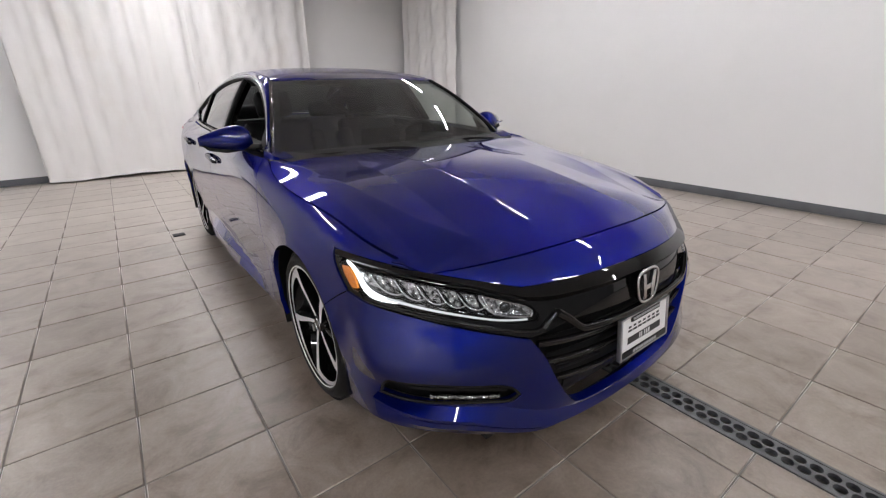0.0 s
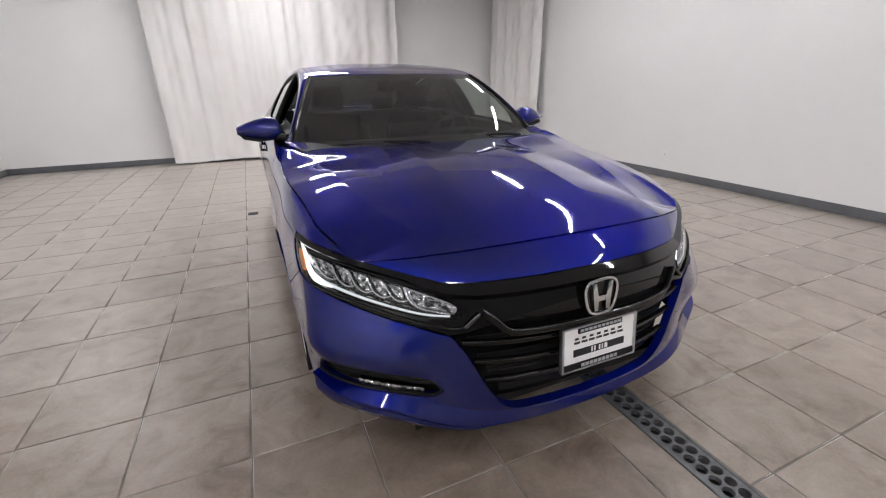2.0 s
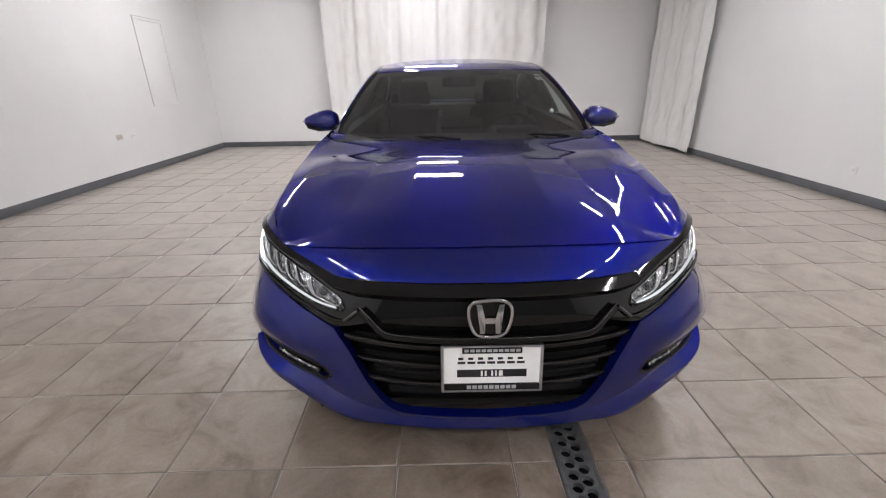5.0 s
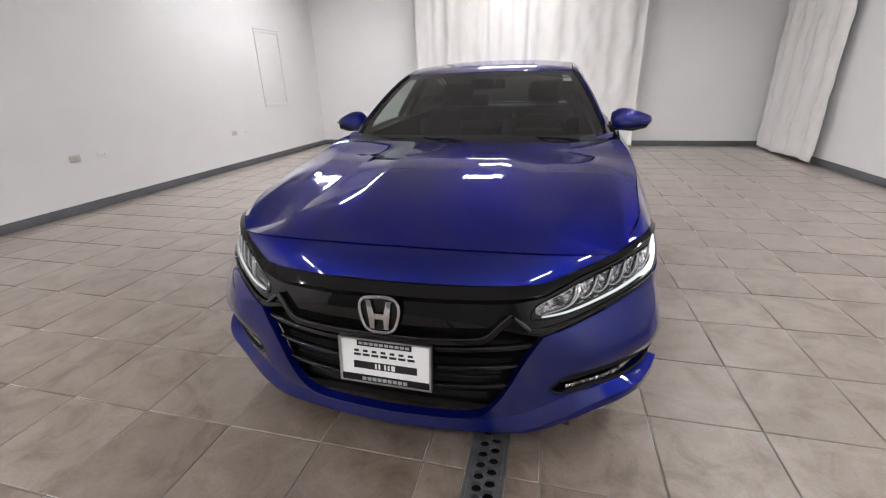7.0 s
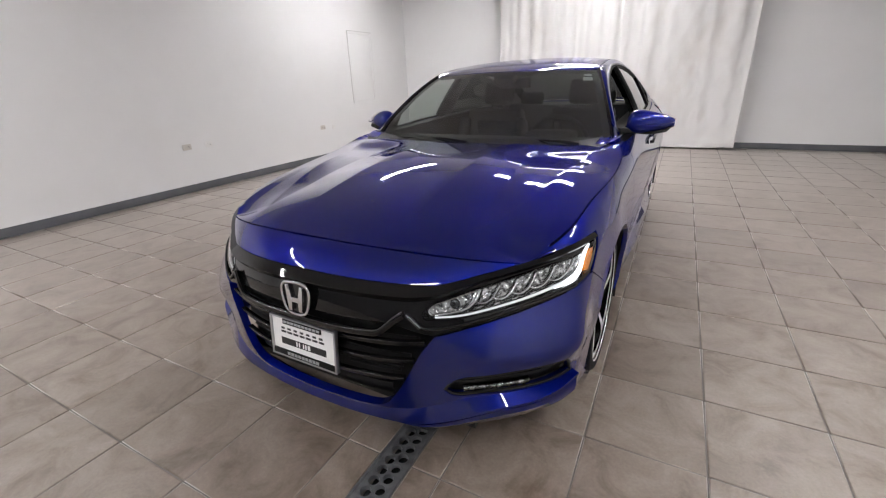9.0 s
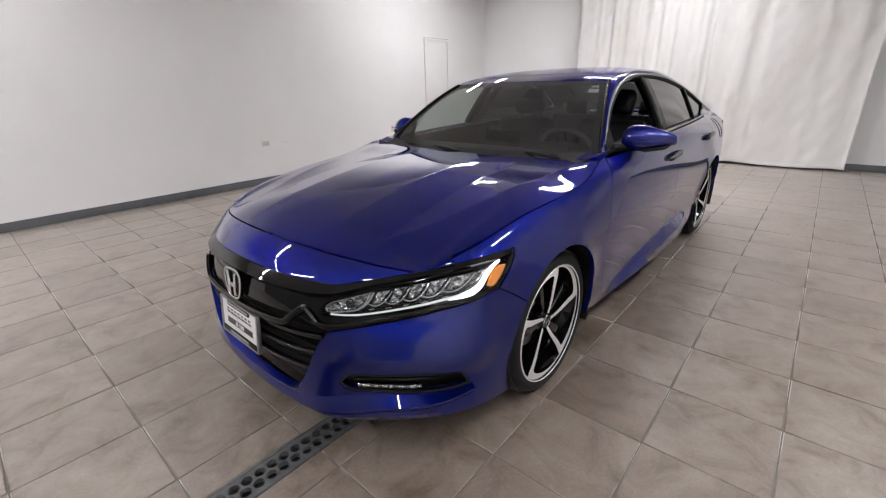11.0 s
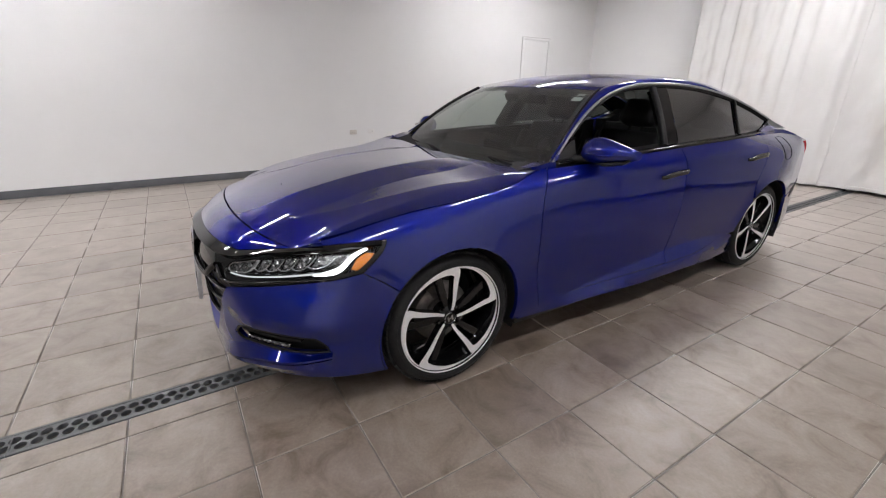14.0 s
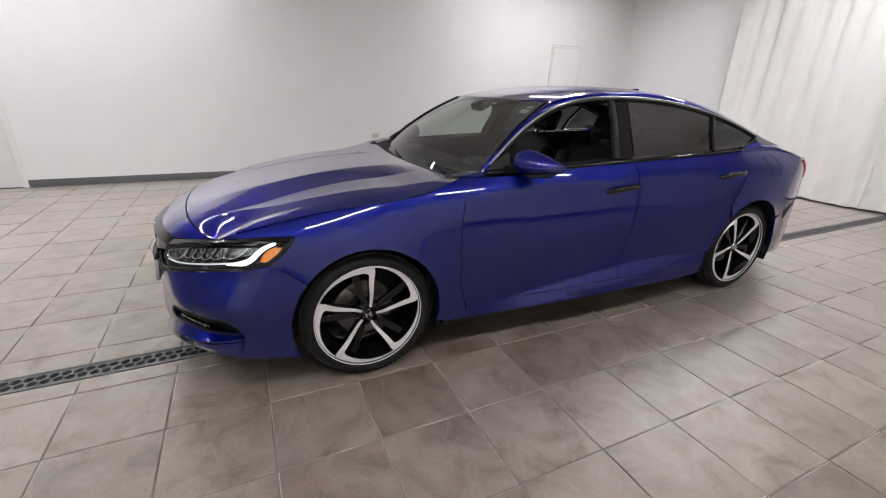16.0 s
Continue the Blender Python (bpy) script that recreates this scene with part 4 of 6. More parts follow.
for mir in (False, True):
    sgn = -1 if mir else 1
    lamp_ring = LAMP_RING
    head = sheet("headlight", skin_in(0.022), lamp_ring, GLOSS_BLACK, car, "lit headlight with a white light strip", h=0.03, depth=0.0, mirror=mir)
    # Light strip: along the lower edge, then up the outer corner.
    strip = np.vstack([bend([*xs((0.49, 0.614), (0.56, 0.6165), (0.64, 0.630), (0.74, 0.652), (0.80, 0.667)), at_y(-0.515, 0.680)], 0.02)])
    p3 = skin_in(0.008)(*strip.T)
    sweep("light_strip", p3, 0.0052, 0.010, LED_DIM, head, "glowing white light strip", mirror=mir, taper=(0.7, 0.8, 0.9, 1.0, 1.1))
    hook = joined(bend([*xs((0.80, 0.664),), at_y(-0.515, 0.680), at_y(-0.485, 0.700), at_y(-0.462, 0.722), at_y(-0.43, 0.742), at_y(-0.39, 0.757)], 0.012))
    sweep("light_hook", skin_in(0.008)(*hook.T), 0.021, 0.012, LED, head, "glowing white corner strip", mirror=mir, taper=(0.35, 1.0, 1.0, 0.8, 0.45))
    amb = joined(bend([at_y(-0.462, 0.682), at_y(-0.435, 0.722), at_y(-0.395, 0.742)], 0.01), bend([at_y(-0.395, 0.742), at_y(-0.365, 0.737)], 0.01), bend([at_y(-0.365, 0.737), at_y(-0.40, 0.700), at_y(-0.44, 0.676)], 0.01), bend([at_y(-0.44, 0.676), at_y(-0.462, 0.682)], 0.01))
    sheet("amber_lens", skin_in(0.008), amb, AMBER, head, "amber side reflector", h=0.015, depth=0.01, gap=0.001, mirror=mir)
    # The inner reflector, then four bright stepped modules over a dark band with small marks.
    low_z = lambda x: np.interp(x, (0.46, 0.53, 0.64, 0.76, 0.84), (0.606, 0.606, 0.620, 0.643, 0.664))
    top_z = lambda x: np.interp(x, (0.472, 0.56, 0.66, 0.76, 0.84), (0.652, 0.683, 0.713, 0.737, 0.750))
    bowl = joined(bend(xs((0.478, 0.622), (0.470, 0.636), (0.486, 0.654)), 0.01), bend(xs((0.486, 0.654), (0.59, top_z(0.59) - 0.005)), 0.01), bend(xs((0.59, top_z(0.59) - 0.005), (0.585, 0.660), (0.565, 0.632)), 0.01), bend(xs((0.565, 0.632), (0.478, 0.622)), 0.01))
    sheet("reflector_bowl", skin_in(0.014), bowl, SILVER, head, "bright reflector bowl", h=0.015, depth=0.012, mirror=mir)
    sweep("bowl_rim", skin_in(0.007)(*bowl.T), 0.004, 0.008, CHROME, head, "bright outline of the bowl", mirror=mir, closed=True)
    arc = bend(xs((0.598, top_z(0.598) - 0.006), (0.596, 0.668), (0.580, 0.642), (0.55, 0.630), (0.49, 0.620)), 0.01)
    sweep("reflector_rim", skin_in(0.006)(*arc.T), 0.006, 0.010, CHROME, head, "bright curved rim", mirror=mir, taper=(1.3, 1, 0.6))
    c = skin_in(0.012)(*np.array([[at_x(0.54, 0.650)[0]], [0.650]]))[0] * (sgn, 1, 1)
    bm = bmesh.new()
    lathe(bm, [(0.0, 0.010), (0.010, 0.008), (0.016, 0.003), (0.017, -0.006)], look(c, c - Vector((sgn * 0.35, -1, 0.05)).normalized()), 20)
    part("lens_block", bm, GUNMETAL, head)
    for k in range(5):
        x0 = 0.605 + 0.046 * k
        zb, zt = low_z(x0) + 0.034 + 0.001 * k, top_z(x0 + 0.02) - 0.007
        v = joined(bend(xs((x0, zb), (x0 + 0.004, zt - 0.006)), 0.01), bend(xs((x0 + 0.004, zt - 0.006), (x0 + 0.040, zt + 0.002)), 0.01), bend(xs((x0 + 0.040, zt + 0.002), (x0 + 0.022, zb + 0.006)), 0.01), bend(xs((x0 + 0.022, zb + 0.006), (x0, zb)), 0.01))
        sheet("lamp_module", skin_in(0.012), v, SILVER, head, "bright stepped lamp module", h=0.012, depth=0.012, gap=0.001, mirror=mir)
        hk = bend(xs((x0 - 0.012, zb + 0.006), (x0 + 0.006, zb - 0.001), (x0 + 0.024, zb + 0.004), (x0 + 0.036, zb + 0.018), (x0 + 0.046, zt)), 0.008)
        sweep("module_rim", skin_in(0.006)(*hk.T), 0.0048, 0.008, CHROME, head, mirror=mir)
        mk = bend(xs((x0 - 0.004, low_z(x0) + 0.020), (x0 + 0.010, low_z(x0) + 0.0235)), 0.008)
        sweep("lamp_mark", skin_in(0.010)(*mk.T), 0.003, 0.003, CHROME, head, mirror=mir)
    end = joined(bend([at_x(0.80, low_z(0.80) + 0.040), at_x(0.815, top_z(0.81) - 0.008)], 0.01), bend([at_x(0.815, top_z(0.81) - 0.008), at_y(-0.44, 0.744)], 0.01), bend([at_y(-0.44, 0.744), at_y(-0.49, 0.712), at_x(0.80, low_z(0.80) + 0.040)], 0.01))
    sheet("lamp_end", skin_in(0.012), end, SILVER, head, "silver corner reflector", h=0.015, depth=0.01, gap=0.001, mirror=mir)
    lens = sheet("clear_lens", skin, lamp_ring, LENS, head, "clear curved lamp lens", h=0.025, depth=0.02, gap=0.003, mirror=mir, proud=0.001)
    lens.visible_shadow = False
    under = bend([*xs((0.43, 0.600), (0.45, 0.585), (0.52, 0.583), (0.64, 0.606), (0.74, 0.630)), at_y(-0.52, 0.652)], 0.02)
    sweep("lamp_edge", skin_in(-0.001)(*under.T), 0.010, 0.010, GLOSS_BLACK, head, mirror=mir, taper=(0.6, 1, 1, 0.4))
    notch = skin_in(-0.003)(*bend(xs((0.405, 0.622), (0.43, 0.603), (0.452, 0.583)), 0.01).T)
    sweep("corner_bracket", notch, 0.012, 0.016, GUNMETAL, head, "dark chrome corner piece", mirror=mir)

    # Fog light recess with its thin lamp.
    fog = sheet("fog_recess", skin_in(0.045), shrunk(fog_hole, -0.012), MATT_BLACK, car, "black recess holding a slim fog light", h=0.03, depth=0.0, mirror=mir)
    fl = bend([*xs((0.580, 0.349), (0.66, 0.350), (0.765, 0.356))], 0.02)
    sweep("fog_lamp", skin_in(0.020)(*fl.T), 0.020, 0.022, SILVER, fog, "slim clear fog lamp", mirror=mir)
    fl2 = bend([*xs((0.565, 0.380), (0.66, 0.388), (0.815, 0.394))], 0.02)
    sweep("fog_visor", skin_in(0.022)(*fl2.T), 0.016, 0.040, MATT_BLACK, fog, mirror=mir)
    rim = skin_in(0.004)(*shrunk(fog_hole, 0.006).T)
    sweep("fog_rim", rim, 0.008, 0.010, MATT_BLACK, fog, "black rim of the fog light recess", mirror=mir, closed=True)
    for k in range(9):
        x = 0.588 + 0.02 * k
        q = skin_in(0.0095)(*np.array([at_x(x, 0.344), at_x(x + 0.006, 0.356)]).T)
        sweep("lamp_facet", q, 0.004, 0.004, GUNMETAL, fog, mirror=mir)
    # The ledge under the recess, which leans out to a sharp lip, the dark slot below it, and the lower fin.
    root = skin_in(0.006)(*np.array([*xs((0.0, 0.231), (0.12, 0.233), (0.24, 0.243), (0.33, 0.262), (0.40, 0.277), (0.48, 0.300), (0.56, 0.328), (0.66, 0.333), (0.76, 0.335)), at_y(-0.61, 0.339), at_y(-0.560, 0.346)]).T)
    lip = np.array([(0.0, -0.946, 0.198), (0.12, -0.945, 0.200), (0.24, -0.940, 0.206), (0.335, -0.933, 0.213), (0.42, -0.923, 0.224), (0.51, -0.899, 0.245), (0.60, -0.855, 0.268), (0.70, -0.796, 0.293), (0.785, -0.744, 0.312), (0.858, -0.656, 0.330), (0.894, -0.572, 0.343)])
    inward = np.array([(0, 0.09, 0)] * 3 + [(-0.02, 0.09, 0)] * 3 + [(-0.05, 0.075, 0)] * 2 + [(-0.07, 0.05, 0)] * 2 + [(-0.06, 0.01, 0)])
    loft("bumper_ledge", [curve(root), curve(lip), curve(lip - (0, 0, 0.009)), curve(lip + inward * 0.9 - (0, 0, 0.006))], PAINT, bumper, "blue ledge leaning out under the fog light", mir)
    lip, inward = lip[3:], inward[3:]
    loft("bumper_slot", [curve(lip + inward * q + (0, 0, dz)) for q, dz in ((0.20, -0.0095), (0.20, -0.024), (0.75, -0.024), (0.75, -0.0095))], MATT_BLACK, bumper, "black slot", mir)
    top = lip + inward * 0.10 - np.array([(0, 0, q) for q in (0.011, 0.018, 0.021, 0.021, 0.021, 0.021, 0.020, 0.018)])
    low = np.array([(0.335, -0.912, 0.192), (0.42, -0.898, 0.186), (0.51, -0.868, 0.190), (0.60, -0.825, 0.208), (0.70, -0.770, 0.229), (0.78, -0.713, 0.245), (0.85, -0.640, 0.256), (0.886, -0.580, 0.272)])
    loft("bumper_fin", [curve(top), curve(top * 0.55 + low * 0.45 + (0.003, -0.005, 0)), curve(low), curve(low + inward * 0.7), curve(top + inward * 0.7)], PAINT, bumper, "blue lower fin", mir)

# --- hood ---
gap_y = [-0.60, -0.50, -0.40, -0.295, -0.056, 0.212, 0.340, 0.44]
gap_z = [0.764, 0.792, 0.820, 0.842, 0.876, 0.905, 0.930, 0.960]


def gap_at(y):
    z = spline(gap_y, gap_z, y)
    p = np.array([skin(*at_y(a, b))[0] for a, b in zip(np.atleast_1d(y), z)])
    return p[:, 0], z


GY = np.linspace(-0.62, 0.495, 60)
GX, GZ = gap_at(GY)
HOOD_Y = [-0.80, -0.77, -0.6, -0.4, -0.1, 0.2, 0.45]
HOOD_Z = [0.780, 0.788, 0.838, 0.884, 0.934, 0.957, 0.963]
front3 = skin(*hood_line.T)
side_top = skin(*bend([at_x(0.70, 0.750), at_x(0.78, 0.767)], 0.02).T)


def inner_crease(y):
    return 0.26 - 0.03 * np.clip((y + 0.6) / 1.05, 0, 1)


def outer_crease(y):
    return 0.495 - 0.045 * np.clip((y + 0.6) / 0.65, 0, 1)


def roll_start(y):
    return np.interp(y, (-0.60, -0.53, -0.37, -0.14, 0.145, 0.40), (0.500, 0.528, 0.588, 0.642, 0.675, 0.725))


def hood_form(ax, y):
    """A flat middle, an outward-leaning band between two creases, a flatter shoulder, and a roll down to the fender."""
    gx = np.interp(y, GY, GX, left=GX[0])
    gz = np.interp(y, GY, GZ, left=GZ[0])
    hc = spline(HOOD_Y, HOOD_Z, np.clip(y, -0.8, 0.5))
    gz = np.minimum(gz, hc + 0.012 * np.clip((y - 0.2) / 0.25, -0.5, 1))
    fade = np.clip((y + 0.74) / 0.40, 0, 1) * np.clip((0.50 - y) / 0.32, 0, 1)
    fade = fade * fade * (3 - 2 * fade)
    soft = lambda q: 0.5 * (q + np.sqrt(q * q + 0.004**2))
    lean = 0.130 * fade
    drop = lean * (outer_crease(y) - inner_crease(y))
    start = np.minimum(roll_start(y), gx - 0.06)
    roll = np.clip((ax - start) / (gx - start), 0, 1.2) ** 1.25
    return hc - lean * (soft(ax - inner_crease(y)) - soft(ax - outer_crease(y))) - (hc - gz - drop) * roll


def hood(x, y):
    ax = np.abs(x)
    yf = np.interp(ax, front3[:, 0], front3[:, 1])
    zf = np.interp(ax, front3[:, 0], front3[:, 2])
    z = hood_form(ax, y) + (zf - hood_form(ax, yf)) * np.exp(-np.clip(y - yf, 0, 9) / (0.15 + 0.17 * np.clip((ax - 0.25) / 0.35, 0, 1)))
    return np.column_stack([x, y, z])


GXs = np.array([[a, b] for a, b in zip(GX, GY) if b > -0.545])
edge_front = front3[:, :2]
rear_edge = bend([(0.0, 0.442), (0.30, 0.455), (0.60, 0.492), (GXs[-1][0] - 0.02, 0.500)], 0.03)
hood_half = joined(edge_front, side_top[:, :2], GXs, rear_edge[::-1])
hood_ring = np.vstack([hood_half, (hood_half * (-1, 1))[::-1][1:-1]])
fine_y = np.arange(-0.58, 0.42, 0.018)
crease_rows = np.vstack([np.column_stack([side * (line(fine_y) + e), fine_y]) for side in (-1, 1) for line in (inner_crease, outer_crease, roll_start) for e in (-0.009, -0.003, 0.003, 0.009)])
hood_ob = sheet("hood", hood, hood_ring, PAINT, car, "smooth blue hood with two raised creases", h=0.02, depth=0.015, gap=0.0025, extra=crease_rows)
sweep("chip", hood(np.array([0.02, 0.024]), np.array([-0.52, -0.518])), 0.008, 0.003, MATT_BLACK, hood_ob, "small dark paint chip")

# --- greenhouse surfaces ---
def side_x(y, z):
    y, z = np.asarray(y, float), np.asarray(z, float)
    q = z - 1.01
    ease = lambda t: np.clip(t, 0, 1) ** 2 * (3 - 2 * np.clip(t, 0, 1))
    return 0.818 - 0.46 * q - 0.42 * q * q * np.sign(q) - 0.045 * ease((1.40 - y) / 0.6) - 0.035 * ease((y - 2.1) / 1.0)


def side_glass(y, z):
    return np.column_stack([side_x(y, z), y, z])


BELT = [(0.60, 0.990), (0.80, 0.997), (1.19, 1.012), (1.60, 1.023), (2.416, 1.044), (2.74, 1.052)]
CHROME_L = [(0.640, 0.996), (0.80, 1.108), (0.947, 1.203), (1.06, 1.262), (1.188, 1.314), (1.30, 1.343), (1.432, 1.364), (1.759, 1.376), (2.02, 1.366), (2.249, 1.338), (2.45, 1.301), (2.638, 1.253), (2.80, 1.20), (2.945, 1.143), (3.11, 1.076)]
belt = bend(BELT, 0.03)
chrome = bend(CHROME_L, 0.03)
chrome3 = side_glass(*chrome.T)
ws_base = lambda s: np.column_stack([0.775 * s, 0.475 + 0.145 * s * s, 0.948 + 0.012 * s * s])
ws_top = lambda s: np.column_stack([0.572 * s, 1.06 + 0.10 * s * s, 1.345 - 0.012 * s * s])


def windshield(s, t):
    s, t = np.asarray(s, float), np.asarray(t, float)
    p = ws_base(s) * (1 - t)[:, None] + ws_top(s) * t[:, None]
    return p + np.outer(4 * t * (1 - t) * 0.032, (0, -0.55, 0.83))


ROOF_Y = [1.06, 1.16, 1.30, 1.5, 1.75, 2.05, 2.35, 2.62]
ROOF_ZC = [1.345, 1.372, 1.399, 1.424, 1.436, 1.432, 1.405, 1.352]
RAIL_Y = [1.06, 1.16, 1.30, 1.5, 1.75, 2.05, 2.35, 2.62, 2.72]
RAIL_X = [0.590, 0.572, 0.568, 0.566, 0.560, 0.556, 0.55, 0.545, 0.543]
RAIL_Z = [1.27, 1.333, 1.366, 1.391, 1.404, 1.399, 1.366, 1.312, 1.286]


def roof(x, y):
    zc = spline(ROOF_Y, ROOF_ZC, y)
    zr, xr = spline(RAIL_Y, RAIL_Z, y), spline(RAIL_Y, RAIL_X, y)
    return np.column_stack([x, y, zc - (zc - zr) * np.clip(np.abs(x) / xr, 0, 1.2) ** 2.6])


rail_run = np.array([(spline(RAIL_Y, RAIL_X, y)[0], y) for y in np.linspace(1.16, 2.62, 40)])
sline = np.linspace(0, 1, 16)
roof_half = joined(ws_top(sline)[:, :2], rail_run, bend([(rail_run[-1][0], 2.62), (0.3, 2.60), (0, 2.595)], 0.04))
roof_ring = np.vstack([roof_half, (roof_half * (-1, 1))[::-1][1:-1]])
sheet("roof", roof, roof_ring, PAINT, car, "blue roof panel", h=0.045, depth=0.02)
sheet("headliner", lambda a, b: roof(a, b) - (0, 0, 0.03), shrunk(roof_ring, 0.01), HEADLINER, car, "grey headliner", h=0.08, depth=0.0)
bm = bmesh.new()
zf = roof(np.array([0.0]), np.array([2.40]))[0][2]
prism(bm, [(-0.07, 0), (-0.05, 0.022), (0.03, 0.040), (0.075, 0.040), (0.085, 0)], -0.02, 0.02, Matrix.Translation((0, 2.40, zf - 0.003)) @ Matrix(((0, 0, 1, 0), (1, 0, 0, 0), (0, 1, 0, 0), (0, 0, 0, 1))))
part("antenna_fin", bm, PAINT, car, "small blue roof fin")

# Windshield with a black border and the seal round it.
ws_ring = np.array([(s, 0.0) for s in np.linspace(-1, 1, 40)] + [(1.0, t) for t in np.linspace(0.05, 0.95, 20)] + [(s, 1.0) for s in np.linspace(1, -1, 40)] + [(-1.0, t) for t in np.linspace(0.95, 0.05, 20)])
wsg = sheet("windshield", windshield, ws_ring, GLASS, car, "clear tinted windshield", h=0.05, depth=0.0, gap=0.004)
wsg.visible_shadow = False
for mir in (False, True):
    tt = np.linspace(0, 1, 30)
    run = windshield(np.full(30, 1.0), tt)
    sweep("windshield_seal", run, 0.026, 0.010, GLOSS_BLACK, wsg, up=(0.75, -0.45, 0.4), mirror=mir)
    band = windshield(np.full(30, 0.965), tt) + (0, 0.006, -0.006)
    sweep("frit_band", band, 0.032, 0.002, MATT_BLACK, wsg, up=(1, 0.1, 0), mirror=mir)
sweep("frit_band", windshield(np.linspace(-0.97, 0.97, 40), np.full(40, 0.968)) + (0, 0.004, -0.006), 0.032, 0.002, MATT_BLACK, wsg, up=(0, 0.8, 0.5))
sweep("frit_band", windshield(np.linspace(-0.97, 0.97, 40), np.full(40, 0.045)) + (0, 0.006, -0.006), 0.055, 0.002, MATT_BLACK, wsg, up=(0, 0.8, 0.5))
bm = box(-0.07, 0.07, -0.05, 0.05, -0.055, 0.0, 0.012, Matrix.Translation((0, 1.04, 1.325)) @ Euler((radians(28), 0, 0)).to_matrix().to_4x4())
part("sensor_box", bm, MATT_BLACK, wsg, "black camera housing behind the glass")
for s0, s1, t0, t1 in ((0.84, 0.93, 0.80, 0.865), (0.855, 0.925, 0.885, 0.925)):
    sheet("windshield_sticker", lambda a, b: windshield(a, b) + (0, 0.003, -0.004), np.array([(s0, t0), (s1, t0), (s1, t1), (s0, t1)]), STICKER, wsg, "pale inspection sticker", h=0.05, depth=0.0, gap=0.0)

# Body-coloured pillar and roof rail strip, between the glass and roof on one side and the bright trim on the other.
inner_pts = [tuple(windshield(np.array([1.0]), np.array([t]))[0] + (0.012, 0, 0.003)) for t in np.linspace(0.03, 0.95, 12)]
inner_pts += [(spline(RAIL_Y, RAIL_X, y)[0] + 0.002, y, spline(RAIL_Y, RAIL_Z, y)[0]) for y in np.linspace(1.20, 2.62, 24)]
inner_pts += [(0.535, 2.80, 1.262), (0.53, 3.0, 1.19), (0.55, 3.18, 1.115), (0.60, 3.34, 1.05), (0.63, 3.48, 1.01)]
outer_pts = [tuple(p) for p in chrome3] + [(0.775, 3.22, 1.036), (0.765, 3.34, 1.003), (0.735, 3.46, 0.975)]
NR = 150


def resampled(pts, n):
    p = np.array(pts)
    t = np.r_[0, np.cumsum(np.linalg.norm(np.diff(p, axis=0), axis=1))]
    return np.column_stack([np.interp(np.linspace(0, t[-1], n), t, p[:, k]) for k in range(3)])


def by_y(pts, ys_):
    p = np.array(pts)
    return np.column_stack([np.interp(ys_, p[:, 1], p[:, 0]), ys_, np.interp(ys_, p[:, 1], p[:, 2])])


A, B = resampled(inner_pts, NR), resampled(outer_pts, NR)


def pillar(s, t):
    """s along the car (0..1 scaled by 4 m), t across from trim to glass (0..1 scaled by 0.1 m)."""
    q = np.clip(s / 4.0, 0, 1) * (NR - 1)
    w = np.clip(t / 0.1, -0.2, 1.2)[:, None]
    idx = np.arange(NR)
    a = np.column_stack([np.interp(q, idx, A[:, k]) for k in range(3)])
    b = np.column_stack([np.interp(q, idx, B[:, k]) for k in range(3)])
    p = b * (1 - w) + a * w
    return p + np.outer((4 * w * (1 - w)).ravel() * 0.012, (0.75, 0, 0.65))


for mir in (False, True):
    strip_ring = np.array([(s, 0.0) for s in np.linspace(0, 4.0, 160)] + [(s, 0.1) for s in np.linspace(4.0, 0, 160)])
    sheet("roof_rail", pillar, strip_ring, PAINT, car, "blue pillar and roof rail", h=0.033, depth=0.015, gap=0.001, flip=False, mirror=mir)
    sheet("pillar_lining", lambda a, b: pillar(a, b) * (0.965, 1, 1) - (0, 0, 0.012), shrunk(strip_ring, 0.004), CABIN, car, "black inner pillar trim", h=0.05, depth=0.0, gap=0.0, flip=True, mirror=mir)
    sweep("window_trim", chrome3 + (0.004, 0, -0.004), 0.016, 0.012, SATIN, car, "satin chrome strip over the side windows", up=(0.5, 0, 0.86), mirror=mir)
    tipq = np.array([(3.19, 1.062), (3.05, 1.104), (2.93, 1.142), (2.955, 1.098), (2.97, 1.070)])
    sheet("trim_end", side_glass, tipq, SATIN, car, "chrome trim end", h=0.03, depth=0.01, gap=0.0, mirror=mir, proud=0.005)

# --- side panels ---
BELT_D = [(y, z - 0.012) for y, z in BELT]
door_front = bend([(0.565, 0.985), (0.505, 0.90), (0.478, 0.78), (0.476, 0.60), (0.492, 0.42), (0.53, 0.275)], 0.02)
door_mid = bend([(1.648, 1.012), (1.652, 0.85), (1.640, 0.60), (1.615, 0.40), (1.59, 0.30)], 0.02)
sill = bend([(0.40, 0.252), (0.53, 0.258), (0.61, 0.263), (0.70, 0.278), (0.80, 0.285), (1.15, 0.292), (1.63, 0.302), (1.89, 0.306), (2.15, 0.327), (2.34, 0.350)], 0.03)
rear_cut = bend([(2.705, 1.036), (2.675, 0.955), (2.61, 0.82), (2.545, 0.70)], 0.02)
rear_arch = [(WB + ARCH_R * 1.02 * math.cos(radians(a)), TYRE_R + ARCH_R * 1.04 * math.sin(radians(a))) for a in np.linspace(176, 12, 40)]


def mapped(run):
    return np.array([at_y(*p) for p in run])


def between(run, a, b):
    """The part of a run whose first coordinate lies between a and b."""
    r = np.asarray(run)
    n = r[(r[:, 0] > a) & (r[:, 0] < b)]
    at = lambda q: (q, np.interp(q, r[:, 0], r[:, 1]))
    return np.vstack([[at(a)], n, [at(b)]])


